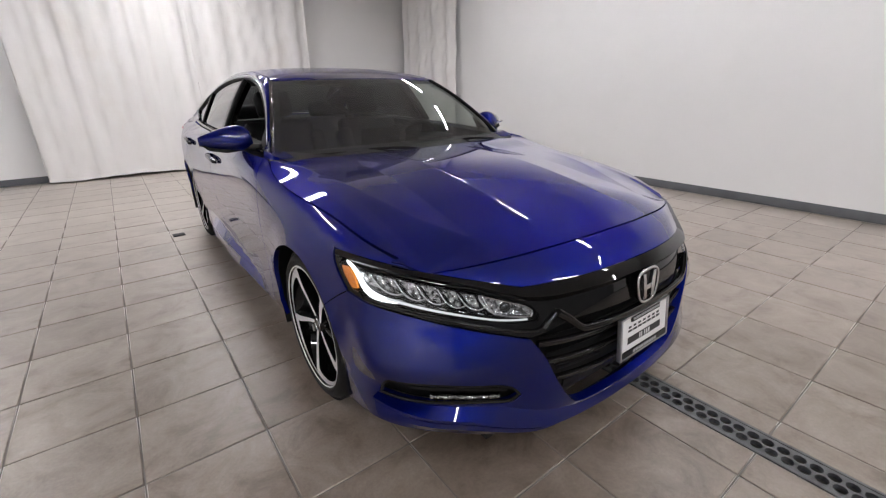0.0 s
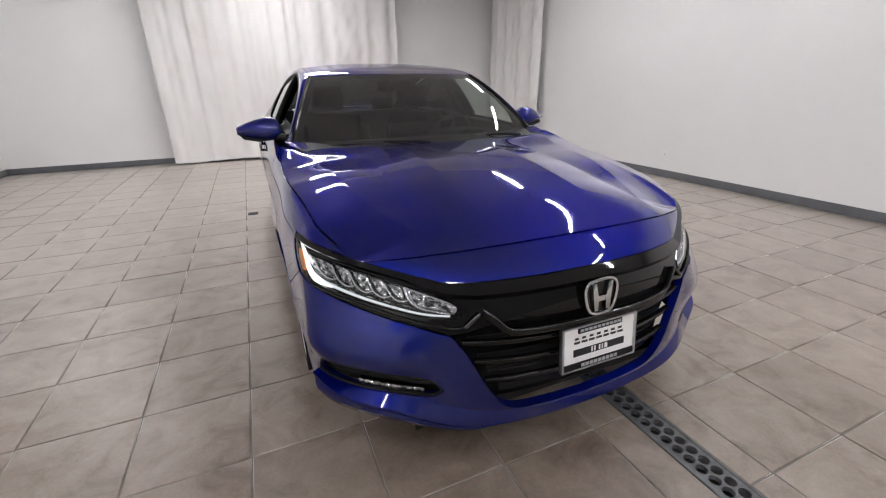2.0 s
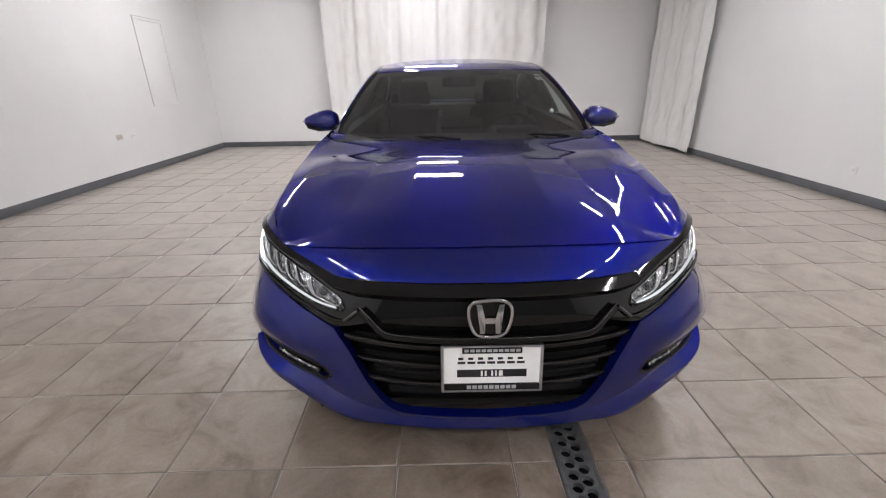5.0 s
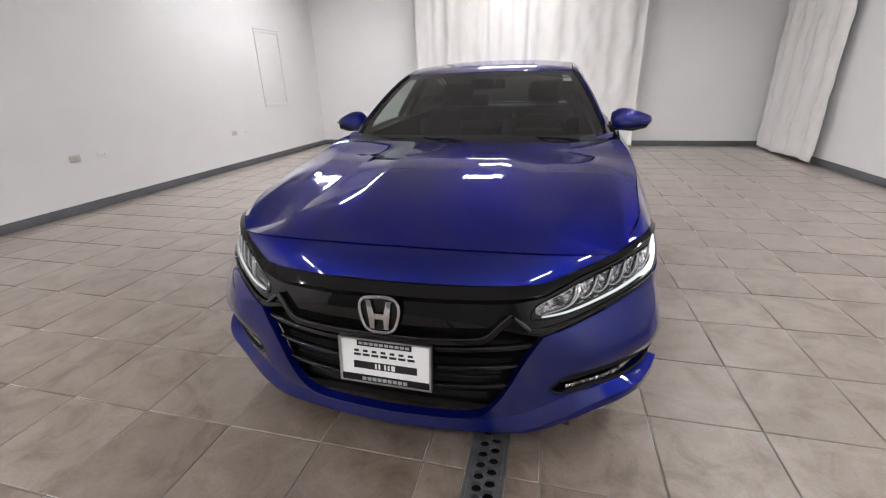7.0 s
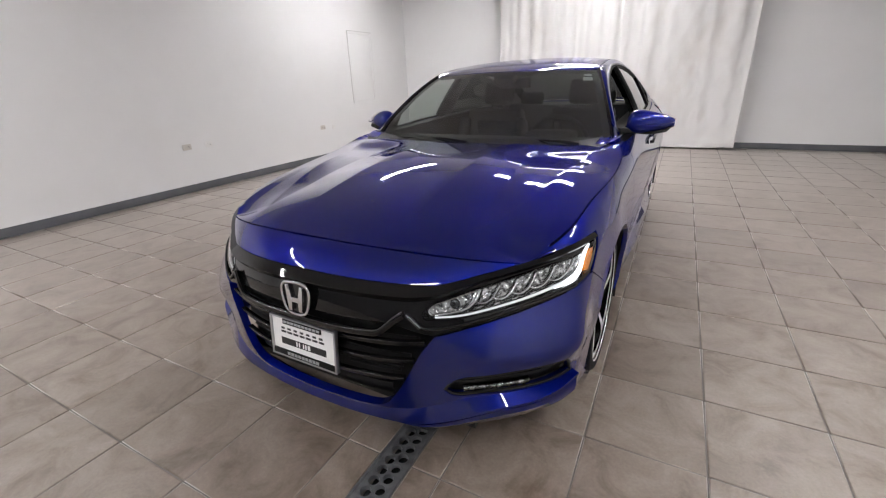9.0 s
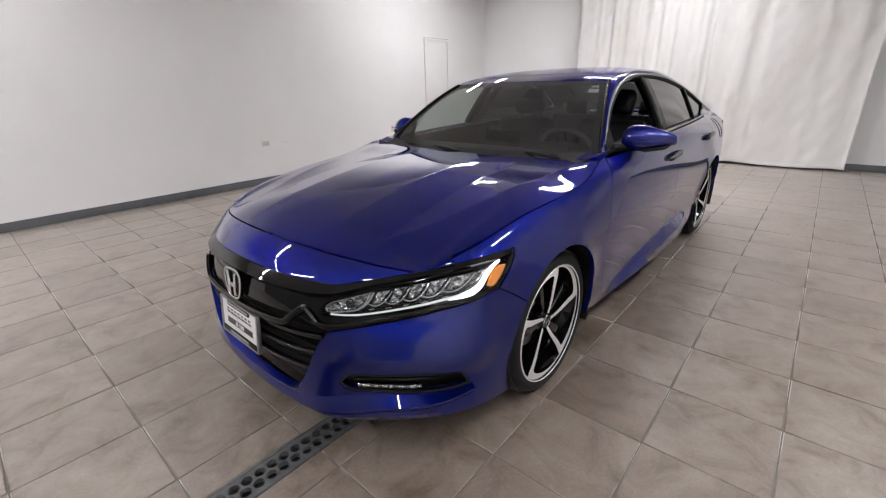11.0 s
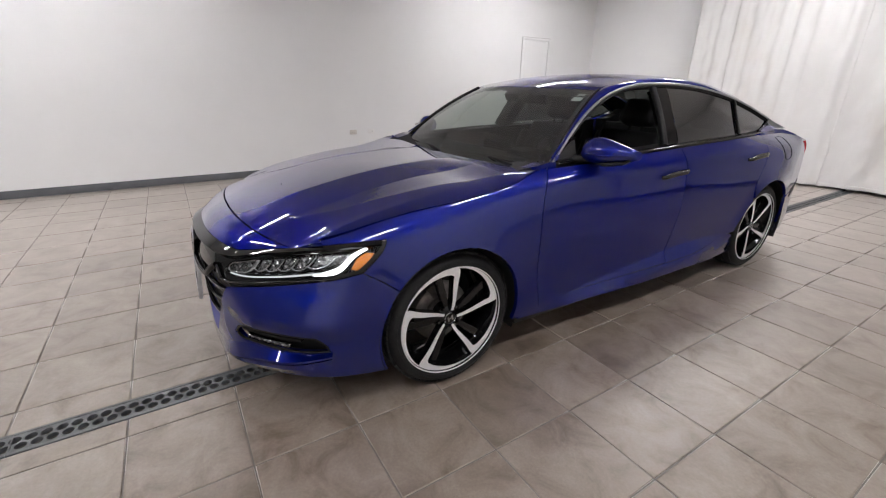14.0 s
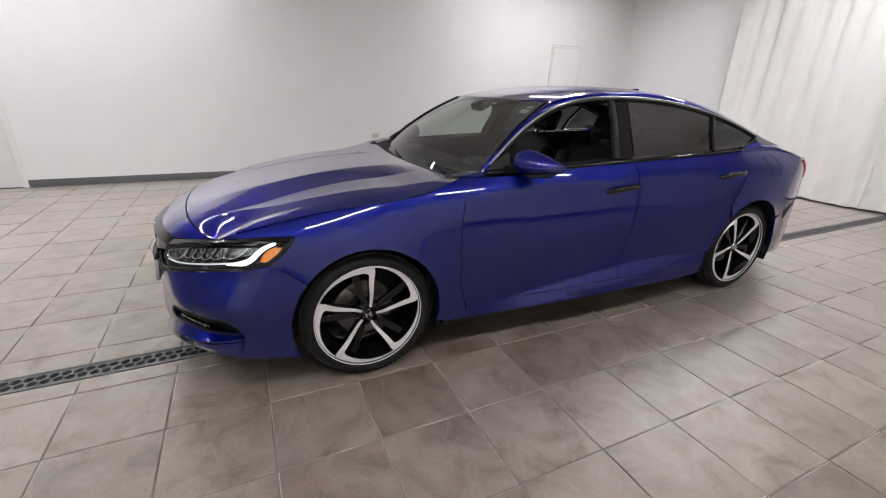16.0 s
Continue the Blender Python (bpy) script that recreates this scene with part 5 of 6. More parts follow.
belt_d = bend(BELT_D, 0.03)
hood_gap = np.array([(y, z) for y, z in zip(GY, GZ) if -0.545 < y <= 0.455])
f_arch = [(ARCH_R * math.cos(radians(a)), TYRE_R + ARCH_R * math.sin(radians(a))) for a in np.linspace(140.5, -14, 44)]
for mir in (False, True):
    # Fender.
    top = np.vstack([hood_gap, [(0.50, 0.974), (0.55, 0.982)]])
    ring2 = joined(mapped(top), mapped(door_front[1:]), mapped([(0.53, 0.26), (0.40, 0.238), (0.352, 0.235)]), mapped(f_arch[::-1]), bumper_seam[::-1], bend([at_y(-0.42, 0.664), at_y(-0.315, 0.765), at_y(-0.31, 0.780)], 0.02), brow_side[::-1][1:-3], mapped(hood_gap[:1]))
    sheet("fender", skin, ring2, PAINT, car, "blue front fender round the wheel opening", h=0.02, depth=0.02, mirror=mir)
    # Front door.
    low_f = between(sill, 0.53, 1.60)
    ring2 = joined(mapped(between(belt_d, 0.568, 1.646)), mapped(door_mid), mapped(low_f[::-1]), mapped(door_front[::-1]))
    fd = sheet("front_door", skin, ring2, PAINT, car, "blue front door with its window down", h=0.016, depth=0.02, mirror=mir)
    # Rear door.
    arch_cut = [p for p in rear_arch if p[1] > 0.345 and p[0] < 2.56 and p[1] < 0.70]
    low_r = between(sill, 1.593, 2.34)
    ring2 = joined(mapped(between(belt_d, 1.652, 2.705)), mapped(rear_cut), mapped(arch_cut[::-1]), mapped(low_r[::-1]), mapped(door_mid[::-1]))
    rd = sheet("rear_door", skin, ring2, PAINT, car, "blue rear door with dark tinted glass", h=0.016, depth=0.02, mirror=mir)
    # Quarter panel down to the rear bumper.
    arch_top = [p for p in rear_arch if not (p[0] < 2.56 and p[1] < 0.70)]
    ring2 = joined(mapped([(2.71, 1.036), (2.90, 1.038), (3.10, 1.036), (3.22, 1.022), (3.34, 0.998), (3.46, 0.972)]), mapped([(3.46, 0.972), (3.50, 0.90), (3.46, 0.62)]), mapped([(3.46, 0.62), (3.33, 0.60), (3.20, 0.56)]), mapped([p for p in arch_top[::-1] if p[1] > 0.56]), mapped(rear_cut[::-1]))
    qp = sheet("quarter_panel", skin, ring2, PAINT, car, "blue rear quarter panel", h=0.035, depth=0.02, mirror=mir)
    sheet("rear_bumper_side", skin, joined(mapped([(3.205, 0.555), (3.33, 0.596), (3.46, 0.615), (3.52, 0.74)]), mapped([(3.52, 0.74), (3.56, 0.55), (3.56, 0.25)]), mapped([(3.56, 0.25), (3.40, 0.22), (3.19, 0.24)]), mapped([p for p in rear_arch[::-1] if p[1] < 0.55 and p[0] > 3.0])), PAINT, car, "blue side of the rear bumper", h=0.04, depth=0.02, mirror=mir)
    vent = mapped([(3.27, 0.595), (3.40, 0.640), (3.43, 0.655), (3.37, 0.58), (3.29, 0.52)])
    sheet("bumper_vent", skin, vent, MATT_BLACK, car, "black bumper vent", h=0.03, depth=0.01, gap=0.0, mirror=mir, proud=0.003)
    if not mir:
        fuel = skin(*mapped(bend([(2.90, 1.01), (3.00, 1.01), (3.05, 0.98), (3.065, 0.89), (3.04, 0.862), (2.95, 0.862), (2.935, 0.89), (2.92, 0.97)], 0.02, closed=True)[:-1]).T)
        sweep("fuel_flap_gap", fuel + (0.0005, 0, 0), 0.004, 0.003, MATT_BLACK, qp, "thin gap round the fuel flap", up=(1, 0, 0), closed=True)
    # Sill under the doors.
    ring2 = joined(mapped(sill), mapped([(2.40, 0.352), (2.462, 0.335), (2.474, 0.25), (2.484, 0.20)]), mapped([(2.47, 0.185), (2.2, 0.19), (1.4, 0.205), (0.8, 0.212), (0.46, 0.212)]), mapped([(0.46, 0.212), (0.40, 0.215), (0.40, 0.235)]))
    sheet("sill", skin_in(0.006), ring2, PAINT, car, "blue sill under the doors", h=0.04, depth=0.03, mirror=mir)
    # Belt strip, pillars, glass.
    b3 = side_glass(*between(belt, 0.66, 2.93).T) + (0.004, 0, -0.002)
    sweep("belt_strip", b3 + (0.008, 0, 0), 0.014, 0.034, GLOSS_BLACK, car, "black strip under the windows", mirror=mir)
    # The painted shoulder between the quarter window and the quarter panel.
    yy = np.linspace(2.69, 3.46, 32)
    up3 = side_glass(yy, np.interp(yy, (2.69, 2.74, 2.86, 2.95, 3.03, 3.12), (1.050, 1.054, 1.080, 1.094, 1.080, 1.068)))
    end3 = by_y([tuple(q) for q in chrome3[-3:]] + outer_pts[len(chrome3):], yy)
    w3 = np.clip((yy - 3.05) / 0.12, 0, 1)[:, None]
    up3 = up3 * (1 - w3) + end3 * w3 + np.array((0.002, 0, 0))
    low3 = skin(*mapped(np.column_stack([yy, np.interp(yy, (2.69, 2.90, 3.10, 3.22, 3.34, 3.46), (1.036, 1.038, 1.036, 1.022, 0.998, 0.972)) - 0.004])).T)
    mid3 = up3 * 0.45 + low3 * 0.55 + (0.012, 0, 0.006)
    loft("quarter_shoulder", [low3, mid3, up3, up3 - (0.02, 0, 0.02), low3 - (0.02, 0, 0.02)], PAINT, qp, "blue shoulder under the quarter window", mir)
    top_in = bend([(y, z - 0.020) for y, z in CHROME_L], 0.03)
    bp = joined(np.array([(1.545, 1.03), (1.67, 1.032)]), bend([(1.67, 1.032), (1.705, 1.20), (1.752, 1.357)], 0.03), np.array([(1.752, 1.357), (1.622, 1.352)]), bend([(1.622, 1.352), (1.590, 1.20), (1.545, 1.03)], 0.03))
    sheet("b_pillar", side_glass, bp, GLOSS_BLACK, car, "gloss black pillar between the doors", h=0.05, depth=0.05, gap=0.001, mirror=mir, proud=-0.004)
    sail = joined(bend([(0.665, 1.0), (0.82, 1.008)], 0.03), bend([(0.82, 1.008), (0.835, 1.09)], 0.03), bend([(0.835, 1.09), (0.75, 1.05), (0.665, 1.0)], 0.03))
    sheet("mirror_sail", side_glass, sail, MATT_BLACK, car, "black corner piece holding the mirror", h=0.04, depth=0.02, mirror=mir, gap=0.0)
    rg_top = between(top_in, 1.762, 2.50)
    rg = joined(np.array([(1.685, 1.036), (2.05, 1.045), (2.405, 1.054)]), bend([(2.405, 1.054), (2.44, 1.16), (2.50, rg_top[-1][1])], 0.03), rg_top[::-1], bend([(1.762, rg_top[0][1]), (1.715, 1.20), (1.685, 1.036)], 0.03))
    glass_r = sheet("rear_window", side_glass, rg, TINT, rd, "dark tinted rear side window", h=0.05, depth=0.0, gap=0.001, mirror=mir, proud=-0.006)
    glass_r.visible_shadow = False
    qg_top = between(top_in, 2.53, 2.94)
    qg = joined(np.array([(2.435, 1.056), (2.74, 1.063)]), bend([(2.74, 1.063), (2.86, 1.09), (2.94, qg_top[-1][1])], 0.02), qg_top[::-1], bend([(2.53, qg_top[0][1]), (2.47, 1.16), (2.435, 1.056)], 0.03))
    glass_q = sheet("quarter_window", side_glass, qg, TINT, car, "dark tinted quarter window", h=0.05, depth=0.0, gap=0.001, mirror=mir, proud=-0.006)
    glass_q.visible_shadow = False
    dv = side_glass(*bend([(2.420, 1.05), (2.455, 1.16), (2.515, 1.265)], 0.03).T) + (0.001, 0, 0)
    sweep("window_divider", dv, 0.030, 0.018, GLOSS_BLACK, rd, "black bar between the rear panes", up=(0, 1, 0), mirror=mir)
    wf = side_glass(*between(top_in, 0.80, 2.93).T) + (-0.002, 0, 0.002)
    sweep("window_frame", wf, 0.016, 0.012, MATT_BLACK, car, "black window frame", up=(0.5, 0, 0.86), mirror=mir)
    lowf = side_glass(*bend([(2.74, 1.060), (2.86, 1.088), (2.95, 1.13)], 0.02).T)
    sweep("window_frame", lowf, 0.018, 0.014, GLOSS_BLACK, car, up=(0, 0, 1), mirror=mir)
    df = side_glass(*bend([(1.535, 1.03), (1.575, 1.19), (1.612, 1.345)], 0.03).T) + (-0.006, 0, 0)
    sweep("door_frame", df, 0.045, 0.03, MATT_BLACK, fd, "black window channel", up=(0, 1, 0), mirror=mir)
    # Door handles: a bar over a dark cup.
    for yc, zc, door_ob in ((1.52, 0.874, fd), (2.492, 0.903, rd)):
        cup = mapped(bend([(yc - 0.10, zc), (yc - 0.05, zc + 0.030), (yc + 0.04, zc + 0.030), (yc + 0.09, zc + 0.005), (yc + 0.04, zc - 0.028), (yc - 0.05, zc - 0.030)], 0.02, closed=True)[:-1])
        sheet("handle_cup", skin, cup, PAINT, door_ob, "shadowed cup behind the handle", h=0.02, depth=0.0, gap=0.0, mirror=mir, proud=0.0012)
        line = skin_in(-0.022)(*mapped(bend([(yc - 0.125, zc - 0.010), (yc - 0.05, zc), (yc + 0.05, zc + 0.006), (yc + 0.128, zc + 0.008)], 0.02)).T)
        line[0] -= (0.016, 0, 0)
        line[-1] -= (0.016, 0, 0)
        hd = sweep("door_handle", line, 0.034, 0.018, GLOSS_BLACK, door_ob, "gloss black door handle", mirror=mir, taper=(0.6, 0.9, 1.0, 1.0, 0.95, 0.8))
        shine = line[2:-2] + (0.009, 0, 0.008)
        sweep("handle_edge", shine, 0.004, 0.004, GUNMETAL, hd, mirror=mir)
    # Mirror.
    prof = [(0.0, 0.0), (0.05, 0.042), (0.12, 0.070), (0.19, 0.082), (0.245, 0.066), (0.272, 0.028), (0.278, 0.0)]
    bm = bmesh.new()
    rings = []
    for k in range(15):
        f = k / 14
        xx = 0.812 + 0.236 * f
        up_ = 0.118 * (math.sin(math.pi * (0.12 + 0.80 * f ** 0.75)) ** 0.55) * (1 - 0.42 * f)
        dn_ = 0.058 * (math.sin(math.pi * (0.10 + 0.80 * f ** 0.8)) ** 0.5) * (1 - 0.40 * f)
        deep = 0.130 * (math.sin(math.pi * (0.20 + 0.72 * f ** 0.8)) ** 0.6) * (1 - 0.25 * f)
        cy, cz = 0.855 + 0.065 * f * f + 0.008, 1.032 + 0.004 * f
        loop_ = []
        for j in range(20):
            a = 2 * math.pi * j / 20
            c, s = math.cos(a), math.sin(a)
            yy = cy - deep * 0.62 * c if c > 0 else cy - 0.045 * c * (1.0 if abs(c) < 0.9 else 0.95)
            zz = cz + (up_ * 0.80 if s > 0 else dn_ * 1.0) * math.copysign(abs(s) ** 0.85, s)
            loop_.append(bm.verts.new((xx * (-1 if mir else 1), yy, zz)))
        rings.append(loop_)
    for a, b in zip(rings, rings[1:]):
        for j in range(20):
            bm.faces.new([a[j], a[(j + 1) % 20], b[(j + 1) % 20], b[j]])
    bm.faces.new(rings[0])
    bm.faces.new(rings[-1])
    mirror_ob = part("wing_mirror", bm, PAINT, car, "blue wing mirror on a black foot", crease=60)
    foot = np.array([(0.775, 0.80, 0.998), (0.82, 0.825, 1.003), (0.87, 0.85, 1.006), (0.92, 0.865, 1.010)])
    sweep("mirror_foot", foot, 0.05, 0.035, MATT_BLACK, mirror_ob, "black mirror foot", up=(0, 1, 0), mirror=mir, taper=(1.3, 1.1, 0.9, 0.8))
    under_m = np.array([(0.84, 0.862, 0.994), (0.93, 0.868, 0.990), (1.00, 0.895, 1.000), (1.03, 0.915, 1.018)])
    sweep("mirror_under", under_m, 0.09, 0.02, MATT_BLACK, mirror_ob, "black lower shell", up=(0, 1, 0), mirror=mir, taper=(0.7, 1, 0.9, 0.4))
    sweep("mirror_line", np.array([(0.87, 0.778, 1.040), (0.94, 0.784, 1.038), (1.00, 0.815, 1.042), (1.044, 0.880, 1.042)]), 0.007, 0.008, PAINT, mirror_ob, up=(0, 0, 1), mirror=mir)
    bmq = bmesh.new()
    res = bmesh.ops.create_circle(bmq, cap_ends=True, radius=1.0, segments=28, matrix=Matrix.Translation(((-0.925 if mir else 0.925), 0.925, 1.042)) @ Matrix.Diagonal((0.092, 1, 0.05, 1)) @ Euler((radians(90), 0, 0)).to_matrix().to_4x4())
    part("mirror_pane", bmq, CHROME, mirror_ob, "mirror pane", smooth=False)

# --- rear: window, deck, lamps, bumper ---
def rear_glass(s, t):
    top = np.column_stack([0.52 * s, 2.605 + 0.02 * s * s, 1.345 - 0.04 * s * s])
    low = np.column_stack([0.585 * s, 3.36 - 0.0 * s, 1.052 - 0.012 * s * s])
    return top * (1 - t)[:, None] + low * t[:, None] + np.outer(4 * t * (1 - t) * 0.015, (0, 0.3, 0.95))


rg_ring = np.array([(s, 0.0) for s in np.linspace(-1, 1, 20)] + [(1.0, t) for t in np.linspace(0.1, 0.9, 10)] + [(s, 1.0) for s in np.linspace(1, -1, 20)] + [(-1.0, t) for t in np.linspace(0.9, 0.1, 10)])
rgo = sheet("rear_glass", rear_glass, rg_ring, TINT, car, "dark tinted rear window", h=0.08, depth=0.0, flip=True)
rgo.visible_shadow = False


def deck(x, y):
    return np.column_stack([x, y, 1.050 - 0.20 * np.clip(y - 3.36, 0, 1) - 0.05 * (np.abs(x) / 0.72) ** 3 - 0.02 * np.clip((y - 3.7) / 0.1, 0, 2) ** 2])


dk = np.array([(0.0, 3.365), (0.60, 3.365), (0.68, 3.46), (0.62, 3.66), (0.45, 3.78), (0.0, 3.83)])
dk_ring = np.vstack([dk, (dk * (-1, 1))[::-1][1:-1]])
dk_ring = np.vstack([bend(np.array([a, b]), 0.05)[:-1] for a, b in zip(dk_ring, np.roll(dk_ring, -1, 0))])
sheet("trunk_lid", deck, dk_ring, PAINT, car, "blue trunk lid", h=0.06, depth=0.06)
sc = at_y(3.53, 0.6)[0]
s_end = SS[-1]
rb = np.array([(sc, 0.25), (sc, 0.62), (sc - 0.02, 0.80), (sc - 0.03, 0.955)])
rear_face = np.vstack([bend(rb, 0.05), [(s_end, 1.0), (s_end, 0.25)]])
for mir in (False, True):
    run = np.vstack([rear_face[:-2], bend(np.array([(sc - 0.03, 0.957), (s_end, 0.96)]), 0.05), bend(np.array([(s_end, 0.95), (s_end, 0.25)]), 0.06), bend(np.array([(s_end - 0.01, 0.25), (sc, 0.25)]), 0.06)])
    sheet("rear_bumper", skin, joined(run), PAINT, car, "blue rear bumper and tail panel", h=0.06, depth=0.02, mirror=mir, gap=0.001)
    tail = mapped(bend([(3.43, 0.958), (3.54, 0.958), (3.68, 0.935), (3.72, 0.89), (3.68, 0.82), (3.61, 0.80), (3.53, 0.88)], 0.02, closed=True)[:-1])
    sheet("tail_light", skin, tail, RED_LENS, car, "red tail light", h=0.03, depth=0.01, gap=0.0, mirror=mir, proud=0.010)

# --- under the skin: wheel wells, floor ---
for mir in (False, True):
    s = -1 if mir else 1
    for yc in (0.0, WB):
        bm = bmesh.new()
        lathe(bm, [(ARCH_R + 0.012, 0.90 if yc == 0 else 0.905), (ARCH_R + 0.02, 0.62), (0.06, 0.60)], Matrix(((0, 0, s, 0), (1, 0, 0, yc), (0, 1, 0, TYRE_R), (0, 0, 0, 1))), 36, radians(-22), radians(202))
        part("wheel_well", bm, MATT_BLACK, car, "black wheel housing")
bm = box(-0.60, 0.60, -0.80, 3.70, 0.165, 0.20)
box_into(bm, -0.84, 0.84, 0.42, 2.40, 0.165, 0.20)
part("underbody", bm, MATT_BLACK, car, "black underbody", smooth=False)

# --- wheels ---
def wheel_at(x, y, side, spin, steer=0.0):
    """A complete wheel: x is its centre plane; the outer face looks to side."""
    base = Matrix.Translation((x, y, TYRE_R - 0.004)) @ Euler((0, 0, steer)).to_matrix().to_4x4() @ Matrix(((0, 0, side, 0), (side, 0, 0, 0), (0, 1, 0, 0), (0, 0, 0, 1)))
    # local x: rearwards (seen from outside, mirrored on the far side), local y: up, local z: outwards
    turn = base @ Euler((0, 0, spin)).to_matrix().to_4x4()
    bm = bmesh.new()
    W, R0 = 0.1175, TYRE_R
    prof = [(0.238, -W + 0.012), (0.262, -W - 0.002), (0.295, -W - 0.004), (0.310, -W + 0.004), (0.323, -W + 0.015), (0.331, -W + 0.030)]
    for zg in (-0.058, -0.020, 0.020, 0.058):
        prof += [(R0, zg - 0.006), (R0 - 0.007, zg - 0.0045), (R0 - 0.007, zg + 0.0045), (R0, zg + 0.006)]
    prof += [(0.327, W - 0.032), (0.318, W - 0.016), (0.308, W - 0.003), (0.300, W + 0.002), (0.290, W + 0.0045), (0.289, W + 0.0035), (0.280, W + 0.003), (0.279, W + 0.004), (0.274, W + 0.002), (0.270, W - 0.003), (0.266, W - 0.014)]
    wheel = part("wheel", lathe(bmesh.new(), [(0.240, -W + 0.01), (0.230, -W + 0.03), (0.215, -0.05), (0.215, 0.02), (0.235, 0.05), (0.247, W - 0.034), (0.257, W - 0.016), (0.266, W - 0.012)], base, 64), GLOSS_BLACK, car, "black and machined alloy wheel with a low tyre")
    lathe(bm, prof, base, 72)
    tyre = part("tyre", bm, RUBBER, wheel, "black rubber tyre", crease=40)
    # Tread cuts across the shoulders.
    bm = bmesh.new()
    for k in range(76):
        m = base @ Euler((0, 0, 2 * math.pi * k / 76)).to_matrix().to_4x4()
        for z0, z1 in ((W - 0.050, W - 0.019), (-W + 0.019, -W + 0.050)):
            box_into(bm, R0 - 0.012, R0 - 0.003, -0.0105, 0.0105, z0, z1, 0.0, m)
    part("tread", bm, RUBBER, wheel, smooth=False)["kind"] = "stuff"
    bm = bmesh.new()
    lathe(bm, [(0.2700, W - 0.012), (0.2700, W - 0.001), (0.2680, W + 0.0015), (0.2655, W + 0.001), (0.2645, W - 0.002)], base, 72)
    part("rim_lip", bm, ALLOY, wheel, "thin machined rim lip")
    bm = bmesh.new()
    lathe(bm, [(0.2645, W - 0.002), (0.2620, W - 0.010), (0.2605, W - 0.022), (0.2560, W - 0.050)], base, 72)
    part("rim_wall", bm, GLOSS_BLACK, wheel, "gloss black inner rim")
    face = W - 0.010

    def blade(k):
        """One spoke: a slim leg from the hub that turns at the rim into a foot, which thins out along it."""
        th = 2 * math.pi * k / 5
        lead, trail = [], []
        for f in np.linspace(0, 1, 9):
            r = 0.040 + 0.178 * f
            mid = -0.22 + 0.44 * f - 0.24 * f * f
            wd = (0.0062 + 0.0060 * f) / r
            lead.append((r, mid + wd))
            trail.append((r, mid - wd * (1.0 + 0.3 * f)))
        a0 = trail[-1][1]
        trail += [(0.240, a0 + 0.004), (0.256, a0 + 0.022), (0.2625, a0 + 0.055)]
        lead += [(0.2235, lead[-1][1] + 0.018), (0.2285, lead[-1][1] + 0.055), (0.2325, lead[-1][1] + 0.10)]
        b0 = lead[-1][1]
        n = 16
        for i in range(1, n + 1):
            u = i / n
            trail.append((0.2632, a0 + 0.055 + (1.20 - a0 - 0.055) * u))
            lead.append((0.2632 - 0.0050 - 0.0257 * (1 - u) ** 1.35, b0 + (1.19 - b0) * u))
        return [[(r * math.cos(a + th), r * math.sin(a + th)) for r, a in run] for run in (trail, lead)]

    def height(x_, y_):
        q = min(1.0, math.hypot(x_, y_) / 0.22)
        return face - 0.026 * (1 - q) ** 1.3

    for k in range(5):
        # A bright machined face on a black body.
        for top, bottom, mat, name, label in ((0.0, 0.0025, ALLOY, "spoke_face", "machined spoke"), (0.0027, 0.042, GLOSS_BLACK, "spoke_body", "gloss black spoke")):
            bm = bmesh.new()
            rows = []
            for (xa, ya), (xb, yb) in zip(*blade(k)):
                ha, hb = height(xa, ya), height(xb, yb)
                rows.append([bm.verts.new(turn @ Vector(q)) for q in ((xa, ya, ha - bottom), (xa, ya, ha - top), (xb, yb, hb - top), (xb, yb, hb - bottom))])
            for ra, rb in zip(rows, rows[1:]):
                for q in range(4):
                    bm.faces.new([ra[q], ra[(q + 1) % 4], rb[(q + 1) % 4], rb[q]])
            bm.faces.new(rows[0])
            bm.faces.new(rows[-1])
            part(name, bm, mat, wheel, label, smooth=False)
        # The black second arm beside it, set back.
        bm = bmesh.new()
        m = turn @ Euler((0, 0, 2 * math.pi * k / 5 + 0.34)).to_matrix().to_4x4()
        prism(bm, [(0.060, -0.012), (0.120, -0.019), (0.250, -0.022), (0.254, 0.014), (0.120, 0.013), (0.060, 0.010)], face - 0.062, face - 0.030, m)
        bmesh.ops.bevel(bm, geom=[e for e in bm.edges if abs((base.inverted() @ e.verts[0].co).z - (face - 0.030)) < 1e-4 and abs((base.inverted() @ e.verts[1].co).z - (face - 0.030)) < 1e-4], offset=0.004, segments=2, affect="EDGES")
        part("spoke_arm", bm, GLOSS_BLACK, wheel, "gloss black arm", smooth=True)
    bm = bmesh.new()
    lathe(bm, [(0.0, face - 0.020), (0.030, face - 0.020), (0.033, face - 0.024), (0.040, face - 0.032), (0.064, face - 0.042), (0.070, face - 0.08)], base, 40)
    part("hub", bm, GLOSS_BLACK, wheel)
    bm = bmesh.new()
    lathe(bm, [(0.0275, face - 0.0195), (0.0290, face - 0.0165), (0.0310, face - 0.0195)], base, 36)
    for xa, xb, ya, yb in ((-0.015, -0.007, -0.013, 0.013), (0.007, 0.015, -0.013, 0.013), (-0.008, 0.008, -0.0035, 0.0035)):
        box_into(bm, xa, xb, ya, yb, face - 0.021, face - 0.0175, 0.0, turn)
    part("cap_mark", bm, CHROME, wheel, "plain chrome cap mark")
    for k in range(5):
        a = 2 * math.pi * (k + 0.5) / 5
        m = turn @ Matrix.Translation((0.057 * math.cos(a), 0.057 * math.sin(a), 0))
        part("wheel_nut", lathe(bmesh.new(), [(0.0, face - 0.028), (0.007, face - 0.029), (0.010, face - 0.036), (0.0105, face - 0.05)], m, 12), GUNMETAL, wheel)
    bm = bmesh.new()
